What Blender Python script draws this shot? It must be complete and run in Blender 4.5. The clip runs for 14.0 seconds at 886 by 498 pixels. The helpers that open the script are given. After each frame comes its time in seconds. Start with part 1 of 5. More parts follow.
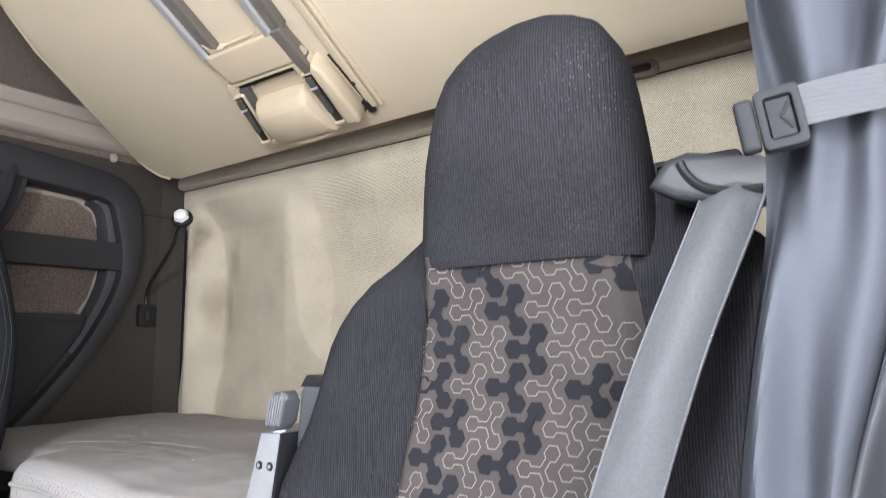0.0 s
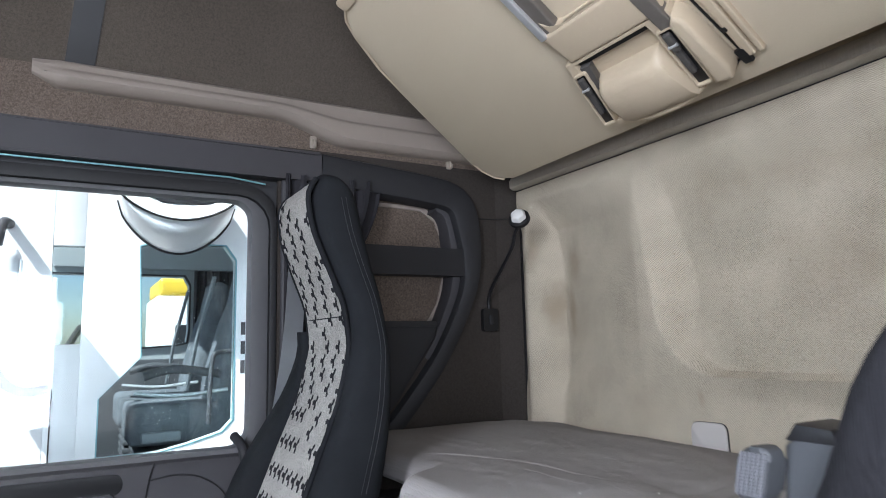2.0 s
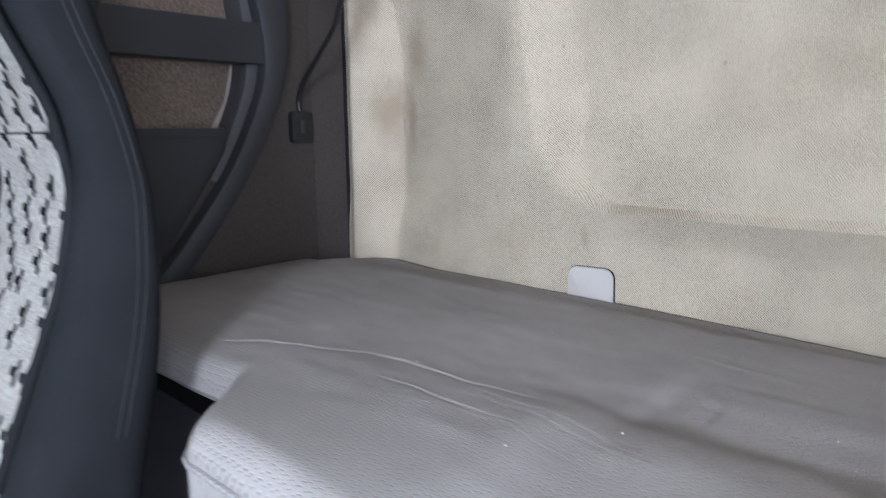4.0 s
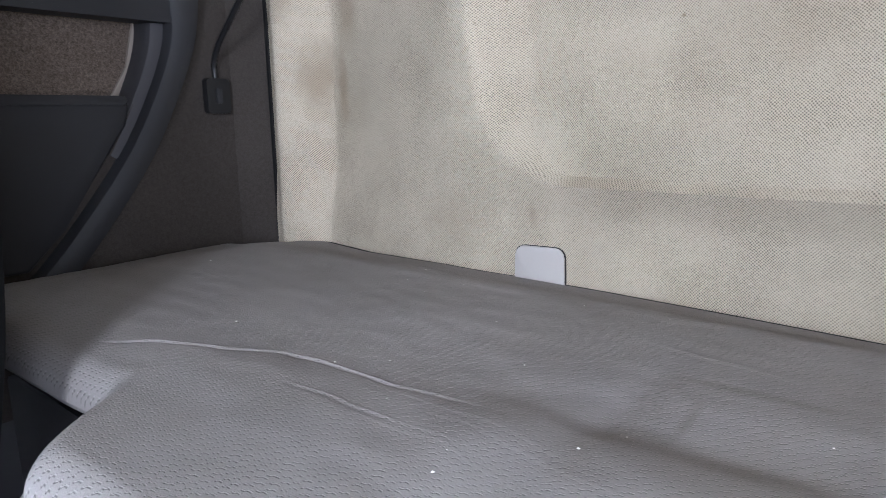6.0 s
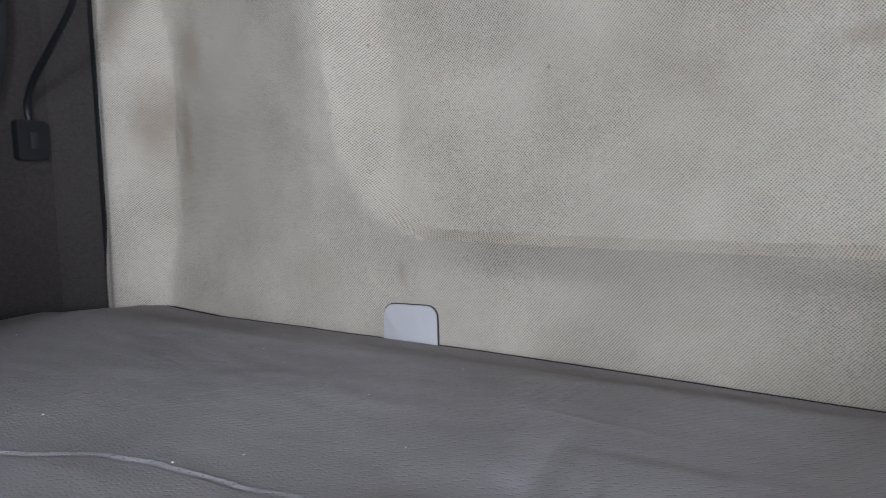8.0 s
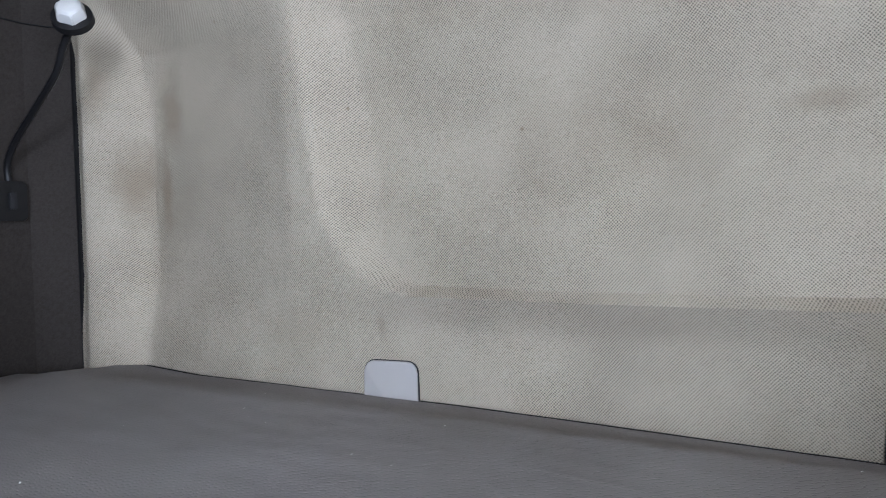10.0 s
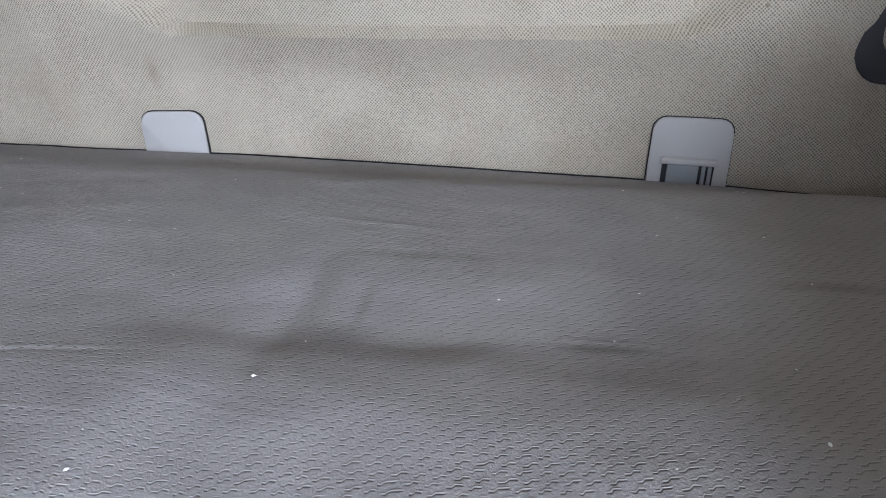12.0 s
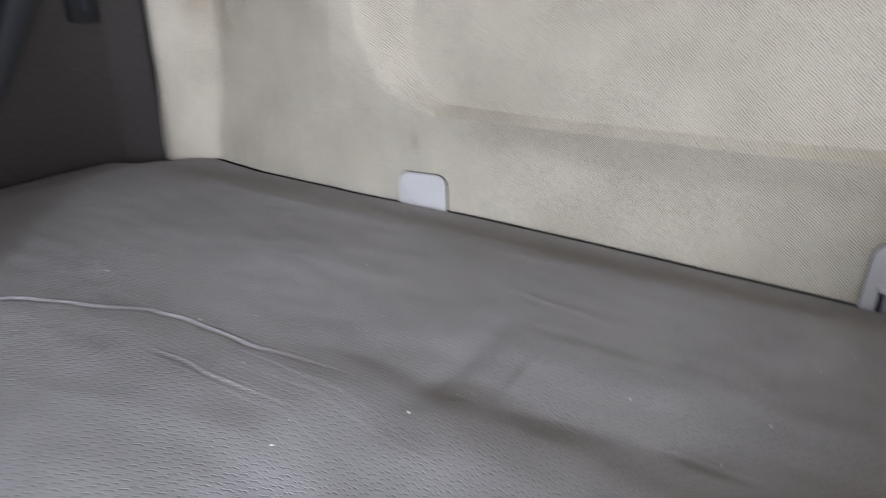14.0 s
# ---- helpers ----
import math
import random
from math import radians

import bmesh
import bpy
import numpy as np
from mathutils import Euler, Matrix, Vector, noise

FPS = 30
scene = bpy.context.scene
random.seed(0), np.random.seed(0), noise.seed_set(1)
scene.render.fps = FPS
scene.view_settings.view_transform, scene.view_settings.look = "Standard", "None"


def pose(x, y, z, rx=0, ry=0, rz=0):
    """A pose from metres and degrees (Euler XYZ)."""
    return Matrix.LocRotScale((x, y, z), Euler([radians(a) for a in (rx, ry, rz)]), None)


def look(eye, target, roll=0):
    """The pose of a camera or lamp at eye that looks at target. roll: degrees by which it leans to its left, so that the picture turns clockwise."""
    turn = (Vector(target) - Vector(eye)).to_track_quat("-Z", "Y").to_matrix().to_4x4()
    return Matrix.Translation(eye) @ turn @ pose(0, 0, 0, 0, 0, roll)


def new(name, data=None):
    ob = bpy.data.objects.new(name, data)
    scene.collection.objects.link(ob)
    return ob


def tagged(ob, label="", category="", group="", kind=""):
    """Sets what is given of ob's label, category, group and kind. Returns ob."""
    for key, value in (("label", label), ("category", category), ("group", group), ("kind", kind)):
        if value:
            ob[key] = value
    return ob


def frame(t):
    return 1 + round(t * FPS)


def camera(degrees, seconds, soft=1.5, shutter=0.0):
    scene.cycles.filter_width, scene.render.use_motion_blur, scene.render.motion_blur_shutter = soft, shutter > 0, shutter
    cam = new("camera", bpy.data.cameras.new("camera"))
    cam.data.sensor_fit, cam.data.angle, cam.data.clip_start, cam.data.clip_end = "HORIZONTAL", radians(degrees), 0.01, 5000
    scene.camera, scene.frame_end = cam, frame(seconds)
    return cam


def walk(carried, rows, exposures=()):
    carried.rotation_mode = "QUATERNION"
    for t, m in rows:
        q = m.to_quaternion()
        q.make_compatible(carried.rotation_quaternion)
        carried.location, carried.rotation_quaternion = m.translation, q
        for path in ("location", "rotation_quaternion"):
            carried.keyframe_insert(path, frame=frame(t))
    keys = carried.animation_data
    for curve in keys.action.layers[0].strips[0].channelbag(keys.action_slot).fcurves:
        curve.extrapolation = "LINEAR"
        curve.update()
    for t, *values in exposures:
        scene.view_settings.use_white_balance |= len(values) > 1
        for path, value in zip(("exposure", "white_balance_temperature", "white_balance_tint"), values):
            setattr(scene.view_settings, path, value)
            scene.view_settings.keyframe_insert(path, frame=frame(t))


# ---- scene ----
cam = camera(68.1, 14.0, soft=0.75, shutter=0.4)
PATH = [
    (0, (0.95, -1.395, 0.937), (-0.171, 0.237, 1.219), -0.8),
    (0.5, (0.955, -1.399, 0.957), (-0.143, 0.227, 1.343), -1.1),
    (1, (0.887, -1.381, 0.965), (-0.405, 0.085, 1.394), -1.6),
    (1.5, (0.81, -1.348, 0.956), (-0.697, -0.103, 1.378), -1.4),
    (2, (0.708, -1.343, 0.971), (-1.019, -0.374, 1.253), -1.4),
    (2.5, (0.601, -1.36, 1.081), (-0.994, -0.173, 1.297), -0.8),
    (3, (0.516, -1.329, 1.12), (-1.033, -0.065, 1.159), -0.9),
    (3.5, (0.335, -1.254, 1.157), (-1.07, 0.148, 0.915), -1.0),
    (4, (0.228, -1.108, 1.026), (-1.105, 0.341, 0.675), -0.6),
    (4.2, (0.225, -1.051, 0.994), (-1.106, 0.401, 0.644), -0.8),
    (6.3, (0.148, -0.986, 0.994), (-1.013, 0.591, 0.588), -0.6),
    (6.5, (0.135, -1.01, 1.016), (-0.905, 0.666, 0.689), -0.3),
    (7, (0.09, -0.91, 1.029), (-0.487, 0.991, 0.8), -0.5),
    (7.2, (0.1, -0.873, 0.998), (-0.492, 1.022, 0.754), -0.7),
    (7.5, (0.109, -0.866, 1.013), (-0.649, 0.962, 0.723), -1.0),
    (8, (0.103, -0.92, 0.988), (-0.763, 0.866, 0.739), -0.3),
    (8.2, (0.103, -0.874, 0.978), (-0.81, 0.89, 0.741), -0.7),
    (10.3, (0.108, -0.944, 1.015), (-0.634, 0.911, 0.925), -1.4),
    (10.5, (0.089, -0.935, 1.033), (-0.417, 0.969, 0.691), -1.4),
    (11, (0.126, -0.905, 1.005), (-0.226, 0.896, 0.21), -1.0),
    (11.5, (0.13, -0.885, 1.005), (-0.182, 0.884, 0.126), -0.8),
    (12, (0.13, -0.887, 1.006), (-0.13, 0.889, 0.123), -0.5),
    (12.5, (0.131, -0.876, 1.005), (-0.108, 0.902, 0.12), -0.3),
    (13, (0.123, -0.875, 1.002), (-0.108, 0.898, 0.105), -0.1),
    (13.5, (0.145, -0.906, 1.023), (-0.309, 0.825, 0.129), 0.1),
    (14, (0.232, -0.939, 1.091), (-0.751, 0.624, 0.323), -0.1),
]
GAIN = -1.2
EXPOSURES = [(t, e + GAIN, k, g) for t, e, k, g in (
    (0, 3.18, 6350, 14), (0.5, 2.95, 6100, 13), (1, 2.92, 6250, 13), (1.5, 2.98, 6150, 11), (2, 2.64, 5950, 14), (2.5, 2.22, 6050, 14), (3, 2.76, 5750, 14), (3.5, 2.8, 5900, 16),
    (4, 3.17, 5700, 14), (6.5, 3.0, 5700, 16), (7, 2.88, 5620, 15), (8, 2.66, 5520, 16), (10.5, 2.78, 5470, 14), (11, 2.92, 5450, 14), (12.5, 3.12, 5570, 14), (14, 3.06, 5730, 15))]
walk(cam, [(t, look(e, a, r)) for t, e, a, r in PATH], exposures=EXPOSURES)

# ---- world, sun and window light ----
world = bpy.data.worlds.new("sky")
scene.world = world
world.use_nodes = True
wn = world.node_tree.nodes
sky = wn.new("ShaderNodeTexSky")
sky.sky_type, sky.sun_disc = "NISHITA", False
sky.sun_elevation, sky.sun_rotation = radians(50), radians(153)
world.node_tree.links.new(sky.outputs[0], wn["Background"].inputs[0])
wn["Background"].inputs[1].default_value = 0.05
sun = new("sun", bpy.data.lights.new("sun", "SUN"))
sun.data.energy, sun.data.angle, sun.data.color = 5.0, radians(0.5), (1.0, 0.95, 0.88)
sun.matrix_world = look((3.5, -7.0, 9.3), (0, 0, 0))


def window_light(name, place, towards, width, height, watts, color):
    lamp = new(name, bpy.data.lights.new(name, "AREA"))
    lamp.data.shape, lamp.data.size, lamp.data.size_y = "RECTANGLE", width, height
    lamp.data.energy, lamp.data.color = watts, color
    lamp.matrix_world = look(place, towards)
    return lamp


window_light("windscreen_skylight", (0.82, -2.30, 1.42), (-0.15, 0, 0.85), 0.32, 0.64, 12.0, (0.95, 0.98, 1.0))
window_light("door_skylight", (1.40, -1.80, 0.98), (-0.30, 0, 1.00), 1.0, 0.95, 17.0, (0.92, 0.96, 1.0))

# ---- materials ----
def material(name, base, rough=0.7, metal=0.0, vary=0.12, grain=300.0, bump=0.15, blotch=4.0, spec=0.4, build=None):
    """A surface with variation at two scales and a fine grain."""
    m = bpy.data.materials.new(name)
    m.use_nodes = True
    n, l = m.node_tree.nodes, m.node_tree.links
    b = n["Principled BSDF"]
    b.inputs["Roughness"].default_value, b.inputs["Metallic"].default_value = rough, metal
    b.inputs["Specular IOR Level"].default_value = spec
    co = n.new("ShaderNodeTexCoord")
    big = n.new("ShaderNodeTexNoise")
    big.inputs["Scale"].default_value, big.inputs["Detail"].default_value = blotch, 5
    fine = n.new("ShaderNodeTexNoise")
    fine.inputs["Scale"].default_value, fine.inputs["Detail"].default_value = grain, 3
    for x in (big, fine):
        l.new(co.outputs["Object"], x.inputs["Vector"])
    mix = n.new("ShaderNodeMath")
    mix.operation = "ADD"
    l.new(big.outputs[0], mix.inputs[0])
    half = n.new("ShaderNodeMath")
    half.operation, half.inputs[1].default_value = "MULTIPLY", 0.6
    l.new(fine.outputs[0], half.inputs[0])
    l.new(half.outputs[0], mix.inputs[1])
    ramp = n.new("ShaderNodeMapRange")
    ramp.inputs["From Min"].default_value, ramp.inputs["From Max"].default_value = 0.45, 1.15
    ramp.inputs["To Min"].default_value, ramp.inputs["To Max"].default_value = 1 - vary, 1 + vary
    l.new(mix.outputs[0], ramp.inputs["Value"])
    col = n.new("ShaderNodeMix")
    col.data_type, col.blend_type = "RGBA", "MULTIPLY"
    col.inputs["Factor"].default_value = 1.0
    col.inputs["A"].default_value = (*base, 1)
    l.new(ramp.outputs[0], col.inputs["B"])
    l.new(col.outputs["Result"], b.inputs["Base Color"])
    bp = n.new("ShaderNodeBump")
    bp.inputs["Strength"].default_value, bp.inputs["Distance"].default_value = bump, 0.002
    l.new(fine.outputs[0], bp.inputs["Height"])
    l.new(bp.outputs[0], b.inputs["Normal"])
    if build:
        build(n, l, b, co, col, bp)
    return m


def weave(scale_u, scale_v, amount, axes=(0, 2), tone=0.0):
    """Adds the threads of a woven cloth to the relief."""
    def build(n, l, b, co, col, bp):
        sep = n.new("ShaderNodeSeparateXYZ")
        l.new(co.outputs["Object"], sep.inputs[0])
        heights = []
        for axis, s in zip(axes, (scale_u, scale_v)):
            if not s:
                continue
            mul = n.new("ShaderNodeMath")
            mul.operation, mul.inputs[1].default_value = "MULTIPLY", s
            l.new(sep.outputs[axis], mul.inputs[0])
            sine = n.new("ShaderNodeMath")
            sine.operation = "SINE"
            l.new(mul.outputs[0], sine.inputs[0])
            heights.append(sine)
        total = heights[0]
        if len(heights) > 1:
            total = n.new("ShaderNodeMath")
            total.operation = "MULTIPLY"
            l.new(heights[0].outputs[0], total.inputs[0])
            l.new(heights[1].outputs[0], total.inputs[1])
        b2 = n.new("ShaderNodeBump")
        b2.inputs["Strength"].default_value, b2.inputs["Distance"].default_value = amount, 0.0012
        l.new(total.outputs[0], b2.inputs["Height"])
        l.new(bp.outputs[0], b2.inputs["Normal"])
        l.new(b2.outputs[0], b.inputs["Normal"])
        if tone:
            # threads and the darker holes between them
            shade = n.new("ShaderNodeMapRange")
            shade.inputs["From Min"].default_value, shade.inputs["From Max"].default_value = -0.9, 0.5
            shade.inputs["To Min"].default_value, shade.inputs["To Max"].default_value = 1 - tone, 1.0 + 0.3 * tone
            l.new(total.outputs[0], shade.inputs["Value"])
            tint = n.new("ShaderNodeMix")
            tint.data_type, tint.blend_type = "RGBA", "MULTIPLY"
            tint.inputs["Factor"].default_value = 1.0
            l.new(b.inputs["Base Color"].links[0].from_socket, tint.inputs["A"])
            l.new(shade.outputs[0], tint.inputs["B"])
            l.new(tint.outputs["Result"], b.inputs["Base Color"])
    return build


def shade_cloth(n, l, b, bp, value, low, high, tone, amount):
    """Uses one value both as thread relief and as the darker gaps between threads."""
    shade = n.new("ShaderNodeMapRange")
    shade.inputs["From Min"].default_value, shade.inputs["From Max"].default_value = low, high
    shade.inputs["To Min"].default_value, shade.inputs["To Max"].default_value = 1.0 + 0.3 * tone, 1 - tone
    l.new(value, shade.inputs["Value"])
    tint = n.new("ShaderNodeMix")
    tint.data_type, tint.blend_type = "RGBA", "MULTIPLY"
    tint.inputs["Factor"].default_value = 1.0
    l.new(b.inputs["Base Color"].links[0].from_socket, tint.inputs["A"])
    l.new(shade.outputs[0], tint.inputs["B"])
    l.new(tint.outputs["Result"], b.inputs["Base Color"])
    b2 = n.new("ShaderNodeBump")
    b2.inputs["Strength"].default_value, b2.inputs["Distance"].default_value = amount, 0.0012
    l.new(shade.outputs[0], b2.inputs["Height"])
    l.new(bp.outputs[0], b2.inputs["Normal"])
    l.new(b2.outputs[0], b.inputs["Normal"])


def pebble(scale, randomness, amount, tone):
    """Coarse open weave of small rounded threads."""
    def build(n, l, b, co, col, bp):
        vo = n.new("ShaderNodeTexVoronoi")
        vo.inputs["Scale"].default_value, vo.inputs["Randomness"].default_value = scale, randomness
        mp = n.new("ShaderNodeMapping")
        mp.inputs["Scale"].default_value, mp.inputs["Rotation"].default_value = (1, 0.02, 1.15), (0, radians(38), 0)
        l.new(co.outputs["Object"], mp.inputs[0])
        l.new(mp.outputs[0], vo.inputs["Vector"])
        shade_cloth(n, l, b, bp, vo.outputs["Distance"], 0.25, 0.75, tone, amount)
    return build


def felt(tone):
    """Needled carpet cloth: uneven light and dark fibre flecks."""
    def build(n, l, b, co, col, bp):
        calc = calculator(n, l)
        fine, coarse = n.new("ShaderNodeTexNoise"), n.new("ShaderNodeTexNoise")
        for t, scale, detail in ((fine, 420, 2), (coarse, 150, 3)):
            t.inputs["Scale"].default_value, t.inputs["Detail"].default_value = scale, detail
            l.new(co.outputs["Object"], t.inputs["Vector"])
        value = calc("MULTIPLY_ADD", fine.outputs[0], 0.6, calc("MULTIPLY", coarse.outputs[0], 0.4))
        shade_cloth(n, l, b, bp, value, 0.36, 0.64, tone, 0.5)
    return build


def calculator(n, l):
    """Returns a function that adds one math node."""
    def calc(op, *values):
        m = n.new("ShaderNodeMath")
        m.operation = op
        for i, v in enumerate(values):
            if isinstance(v, (int, float)):
                m.inputs[i].default_value = v
            else:
                l.new(v, m.inputs[i])
        return m.outputs[0]
    return calc


def basket(pitch_x, pitch_z, amount, tone):
    """Open basket weave on the rear wall: staggered small holes between slanting threads, worn flat in patches."""
    def build(n, l, b, co, col, bp):
        calc = calculator(n, l)
        sep = n.new("ShaderNodeSeparateXYZ")
        l.new(co.outputs["Object"], sep.inputs[0])
        warp = n.new("ShaderNodeTexNoise")
        warp.inputs["Scale"].default_value, warp.inputs["Detail"].default_value = 60, 3
        l.new(co.outputs["Object"], warp.inputs["Vector"])
        wob = calc("MULTIPLY", warp.outputs[0], 6.5)
        u = calc("MULTIPLY_ADD", sep.outputs[0], 2 * math.pi / pitch_x, wob)
        v = calc("MULTIPLY_ADD", sep.outputs[2], 2 * math.pi / pitch_z, wob)
        a, c = calc("SINE", calc("ADD", u, v)), calc("SINE", calc("SUBTRACT", u, calc("MULTIPLY", v, 0.8)))
        holes = calc("MULTIPLY", calc("ADD", calc("ADD", a, c), 2.0), 0.25)
        wear = n.new("ShaderNodeTexNoise")
        wear.inputs["Scale"].default_value, wear.inputs["Detail"].default_value = 7, 4
        l.new(co.outputs["Object"], wear.inputs["Vector"])
        fleck = n.new("ShaderNodeTexNoise")
        fleck.inputs["Scale"].default_value, fleck.inputs["Detail"].default_value = 260, 2
        l.new(co.outputs["Object"], fleck.inputs["Vector"])
        deep = calc("MULTIPLY", calc("MULTIPLY_ADD", wear.outputs[0], 1.5, 0.25), calc("MULTIPLY_ADD", fleck.outputs[0], 1.6, 0.2))
        value = calc("MULTIPLY", calc("POWER", holes, 1.6), deep)
        shade_cloth(n, l, b, bp, value, 0.12, 0.95, tone, amount)
    return build


def cords(amount, tone, pitch=0.0):
    """Fine uneven upright cords; with a pitch, also even ribs at that distance."""
    def build(n, l, b, co, col, bp):
        mp = n.new("ShaderNodeMapping")
        mp.inputs["Scale"].default_value = (1000, 600, 8)
        l.new(co.outputs["Object"], mp.inputs[0])
        st = n.new("ShaderNodeTexNoise")
        st.inputs["Scale"].default_value, st.inputs["Detail"].default_value = 1.0, 1.5
        l.new(mp.outputs[0], st.inputs["Vector"])
        value = st.outputs[0]
        if pitch:
            calc = calculator(n, l)
            sep = n.new("ShaderNodeSeparateXYZ")
            l.new(co.outputs["Object"], sep.inputs[0])
            across = calc("ADD", sep.outputs[0], calc("MULTIPLY", sep.outputs[1], 0.35))
            ribs = calc("SINE", calc("MULTIPLY_ADD", across, 2 * math.pi / pitch, calc("MULTIPLY", st.outputs[0], 1.6)))
            value = calc("MULTIPLY_ADD", ribs, 0.11, calc("MULTIPLY_ADD", st.outputs[0], 0.6, 0.2))
        shade_cloth(n, l, b, bp, value, 0.35, 0.65, tone, amount)
    return build


def spots(n, l, b, co, places, color, flat=1, rough=0.5):
    """Soft patches of stain and painted shade with ragged edges at given places; flat names the axis left out."""
    wob = n.new("ShaderNodeTexNoise")
    wob.inputs["Scale"].default_value, wob.inputs["Detail"].default_value = 22, 6
    l.new(co.outputs["Object"], wob.inputs["Vector"])
    for u, v, ru, rv, amount in places:
        mp = n.new("ShaderNodeMapping")
        mp.vector_type = "TEXTURE"
        place, size = [u, v], [ru, rv]
        place.insert(flat, 0.0)
        size.insert(flat, 1000.0)
        mp.inputs["Location"].default_value, mp.inputs["Scale"].default_value = place, size
        l.new(co.outputs["Object"], mp.inputs[0])
        far = n.new("ShaderNodeVectorMath")
        far.operation = "LENGTH"
        l.new(mp.outputs[0], far.inputs[0])
        add = n.new("ShaderNodeMath")
        add.operation, add.inputs[1].default_value = "MULTIPLY_ADD", rough * 2
        l.new(wob.outputs[0], add.inputs[0])
        l.new(far.outputs["Value"], add.inputs[2])
        rr = n.new("ShaderNodeMapRange")
        rr.inputs["From Min"].default_value, rr.inputs["From Max"].default_value = 1.0 + rough, 0.2 + rough
        rr.inputs["To Max"].default_value = amount
        l.new(add.outputs[0], rr.inputs["Value"])
        mx = n.new("ShaderNodeMix")
        mx.data_type = "RGBA"
        mx.inputs["B"].default_value = (*color, 1)
        l.new(rr.outputs[0], mx.inputs["Factor"])
        l.new(b.inputs["Base Color"].links[0].from_socket, mx.inputs["A"])
        l.new(mx.outputs["Result"], b.inputs["Base Color"])


def dusty(n, l, b, co, col, bp):
    """Corded seat cloth with pale lint caught in it."""
    cords(0.6, 0.55, 0.0026)(n, l, b, co, col, bp)
    lint_map = n.new("ShaderNodeMapping")
    lint_map.inputs["Scale"].default_value = (1.0, 1.0, 0.35)
    l.new(co.outputs["Object"], lint_map.inputs[0])
    vo = n.new("ShaderNodeTexVoronoi")
    vo.inputs["Scale"].default_value = 430
    l.new(lint_map.outputs[0], vo.inputs["Vector"])
    dot = n.new("ShaderNodeMapRange")
    dot.inputs["From Min"].default_value, dot.inputs["From Max"].default_value = 0.22, 0.10
    l.new(vo.outputs["Distance"], dot.inputs["Value"])
    patch = n.new("ShaderNodeTexNoise")
    patch.inputs["Scale"].default_value, patch.inputs["Detail"].default_value = 16, 5
    l.new(co.outputs["Object"], patch.inputs["Vector"])
    where = n.new("ShaderNodeMapRange")
    where.inputs["From Min"].default_value, where.inputs["From Max"].default_value = 0.44, 0.66
    where.inputs["To Max"].default_value = 0.55
    l.new(patch.outputs[0], where.inputs["Value"])
    both = n.new("ShaderNodeMath")
    both.operation = "MULTIPLY"
    l.new(dot.outputs[0], both.inputs[0])
    l.new(where.outputs[0], both.inputs[1])
    mx = n.new("ShaderNodeMix")
    mx.data_type = "RGBA"
    mx.inputs["B"].default_value = (0.16, 0.15, 0.145, 1)
    l.new(both.outputs[0], mx.inputs["Factor"])
    l.new(b.inputs["Base Color"].links[0].from_socket, mx.inputs["A"])
    l.new(mx.outputs["Result"], b.inputs["Base Color"])


def stained_and_shaded(n, l, b, co, col, bp):
    """Woven headliner cloth with brownish grime in soft patches, and shade painted beside the corner strip."""
    basket(0.0046, 0.0042, 0.28, 0.62)(n, l, b, co, col, bp)
    mp = n.new("ShaderNodeMapping")
    mp.inputs["Scale"].default_value = (1.6, 1, 1.3)
    l.new(co.outputs["Object"], mp.inputs[0])
    st = n.new("ShaderNodeTexNoise")
    st.inputs["Scale"].default_value, st.inputs["Detail"].default_value = 2.4, 7
    l.new(mp.outputs[0], st.inputs["Vector"])
    rr = n.new("ShaderNodeMapRange")
    rr.inputs["From Min"].default_value, rr.inputs["From Max"].default_value = 0.56, 0.78
    rr.inputs["To Max"].default_value = 0.20
    l.new(st.outputs[0], rr.inputs["Value"])
    sp = n.new("ShaderNodeTexVoronoi")
    sp.inputs["Scale"].default_value = 13
    l.new(co.outputs["Object"], sp.inputs["Vector"])
    s2 = n.new("ShaderNodeMapRange")
    s2.inputs["From Min"].default_value, s2.inputs["From Max"].default_value = 0.05, 0.02
    s2.inputs["To Max"].default_value = 0.6
    l.new(sp.outputs["Distance"], s2.inputs["Value"])
    mx = n.new("ShaderNodeMath")
    mx.operation = "MAXIMUM"
    l.new(rr.outputs[0], mx.inputs[0])
    l.new(s2.outputs[0], mx.inputs[1])
    dirt = n.new("ShaderNodeMix")
    dirt.data_type = "RGBA"
    dirt.inputs["B"].default_value = (0.20, 0.145, 0.085, 1)
    l.new(mx.outputs[0], dirt.inputs["Factor"])
    l.new(b.inputs["Base Color"].links[0].from_socket, dirt.inputs["A"])
    l.new(dirt.outputs["Result"], b.inputs["Base Color"])
    # the narrow patch at x -0.945 is painted shade beside the corner strip
    spots(n, l, b, co, [(-1.00, 1.08, 0.05, 0.10, 0.62), (-0.945, 1.05, 0.026, 0.10, 0.6), (-0.92, 1.22, 0.05, 0.10, 0.5), (-1.06, 1.27, 0.03, 0.09, 0.5), (-0.07, 1.13, 0.22, 0.12, 0.22), (0.22, 1.15, 0.07, 0.02, 0.4),
                        (-0.60, 0.80, 0.10, 0.07, 0.22), (-0.42, 0.82, 0.012, 0.03, 0.4), (0.05, 1.33, 0.5, 0.05, 0.22), (0.50, 0.84, 0.14, 0.09, 0.25)], (0.27, 0.21, 0.145))


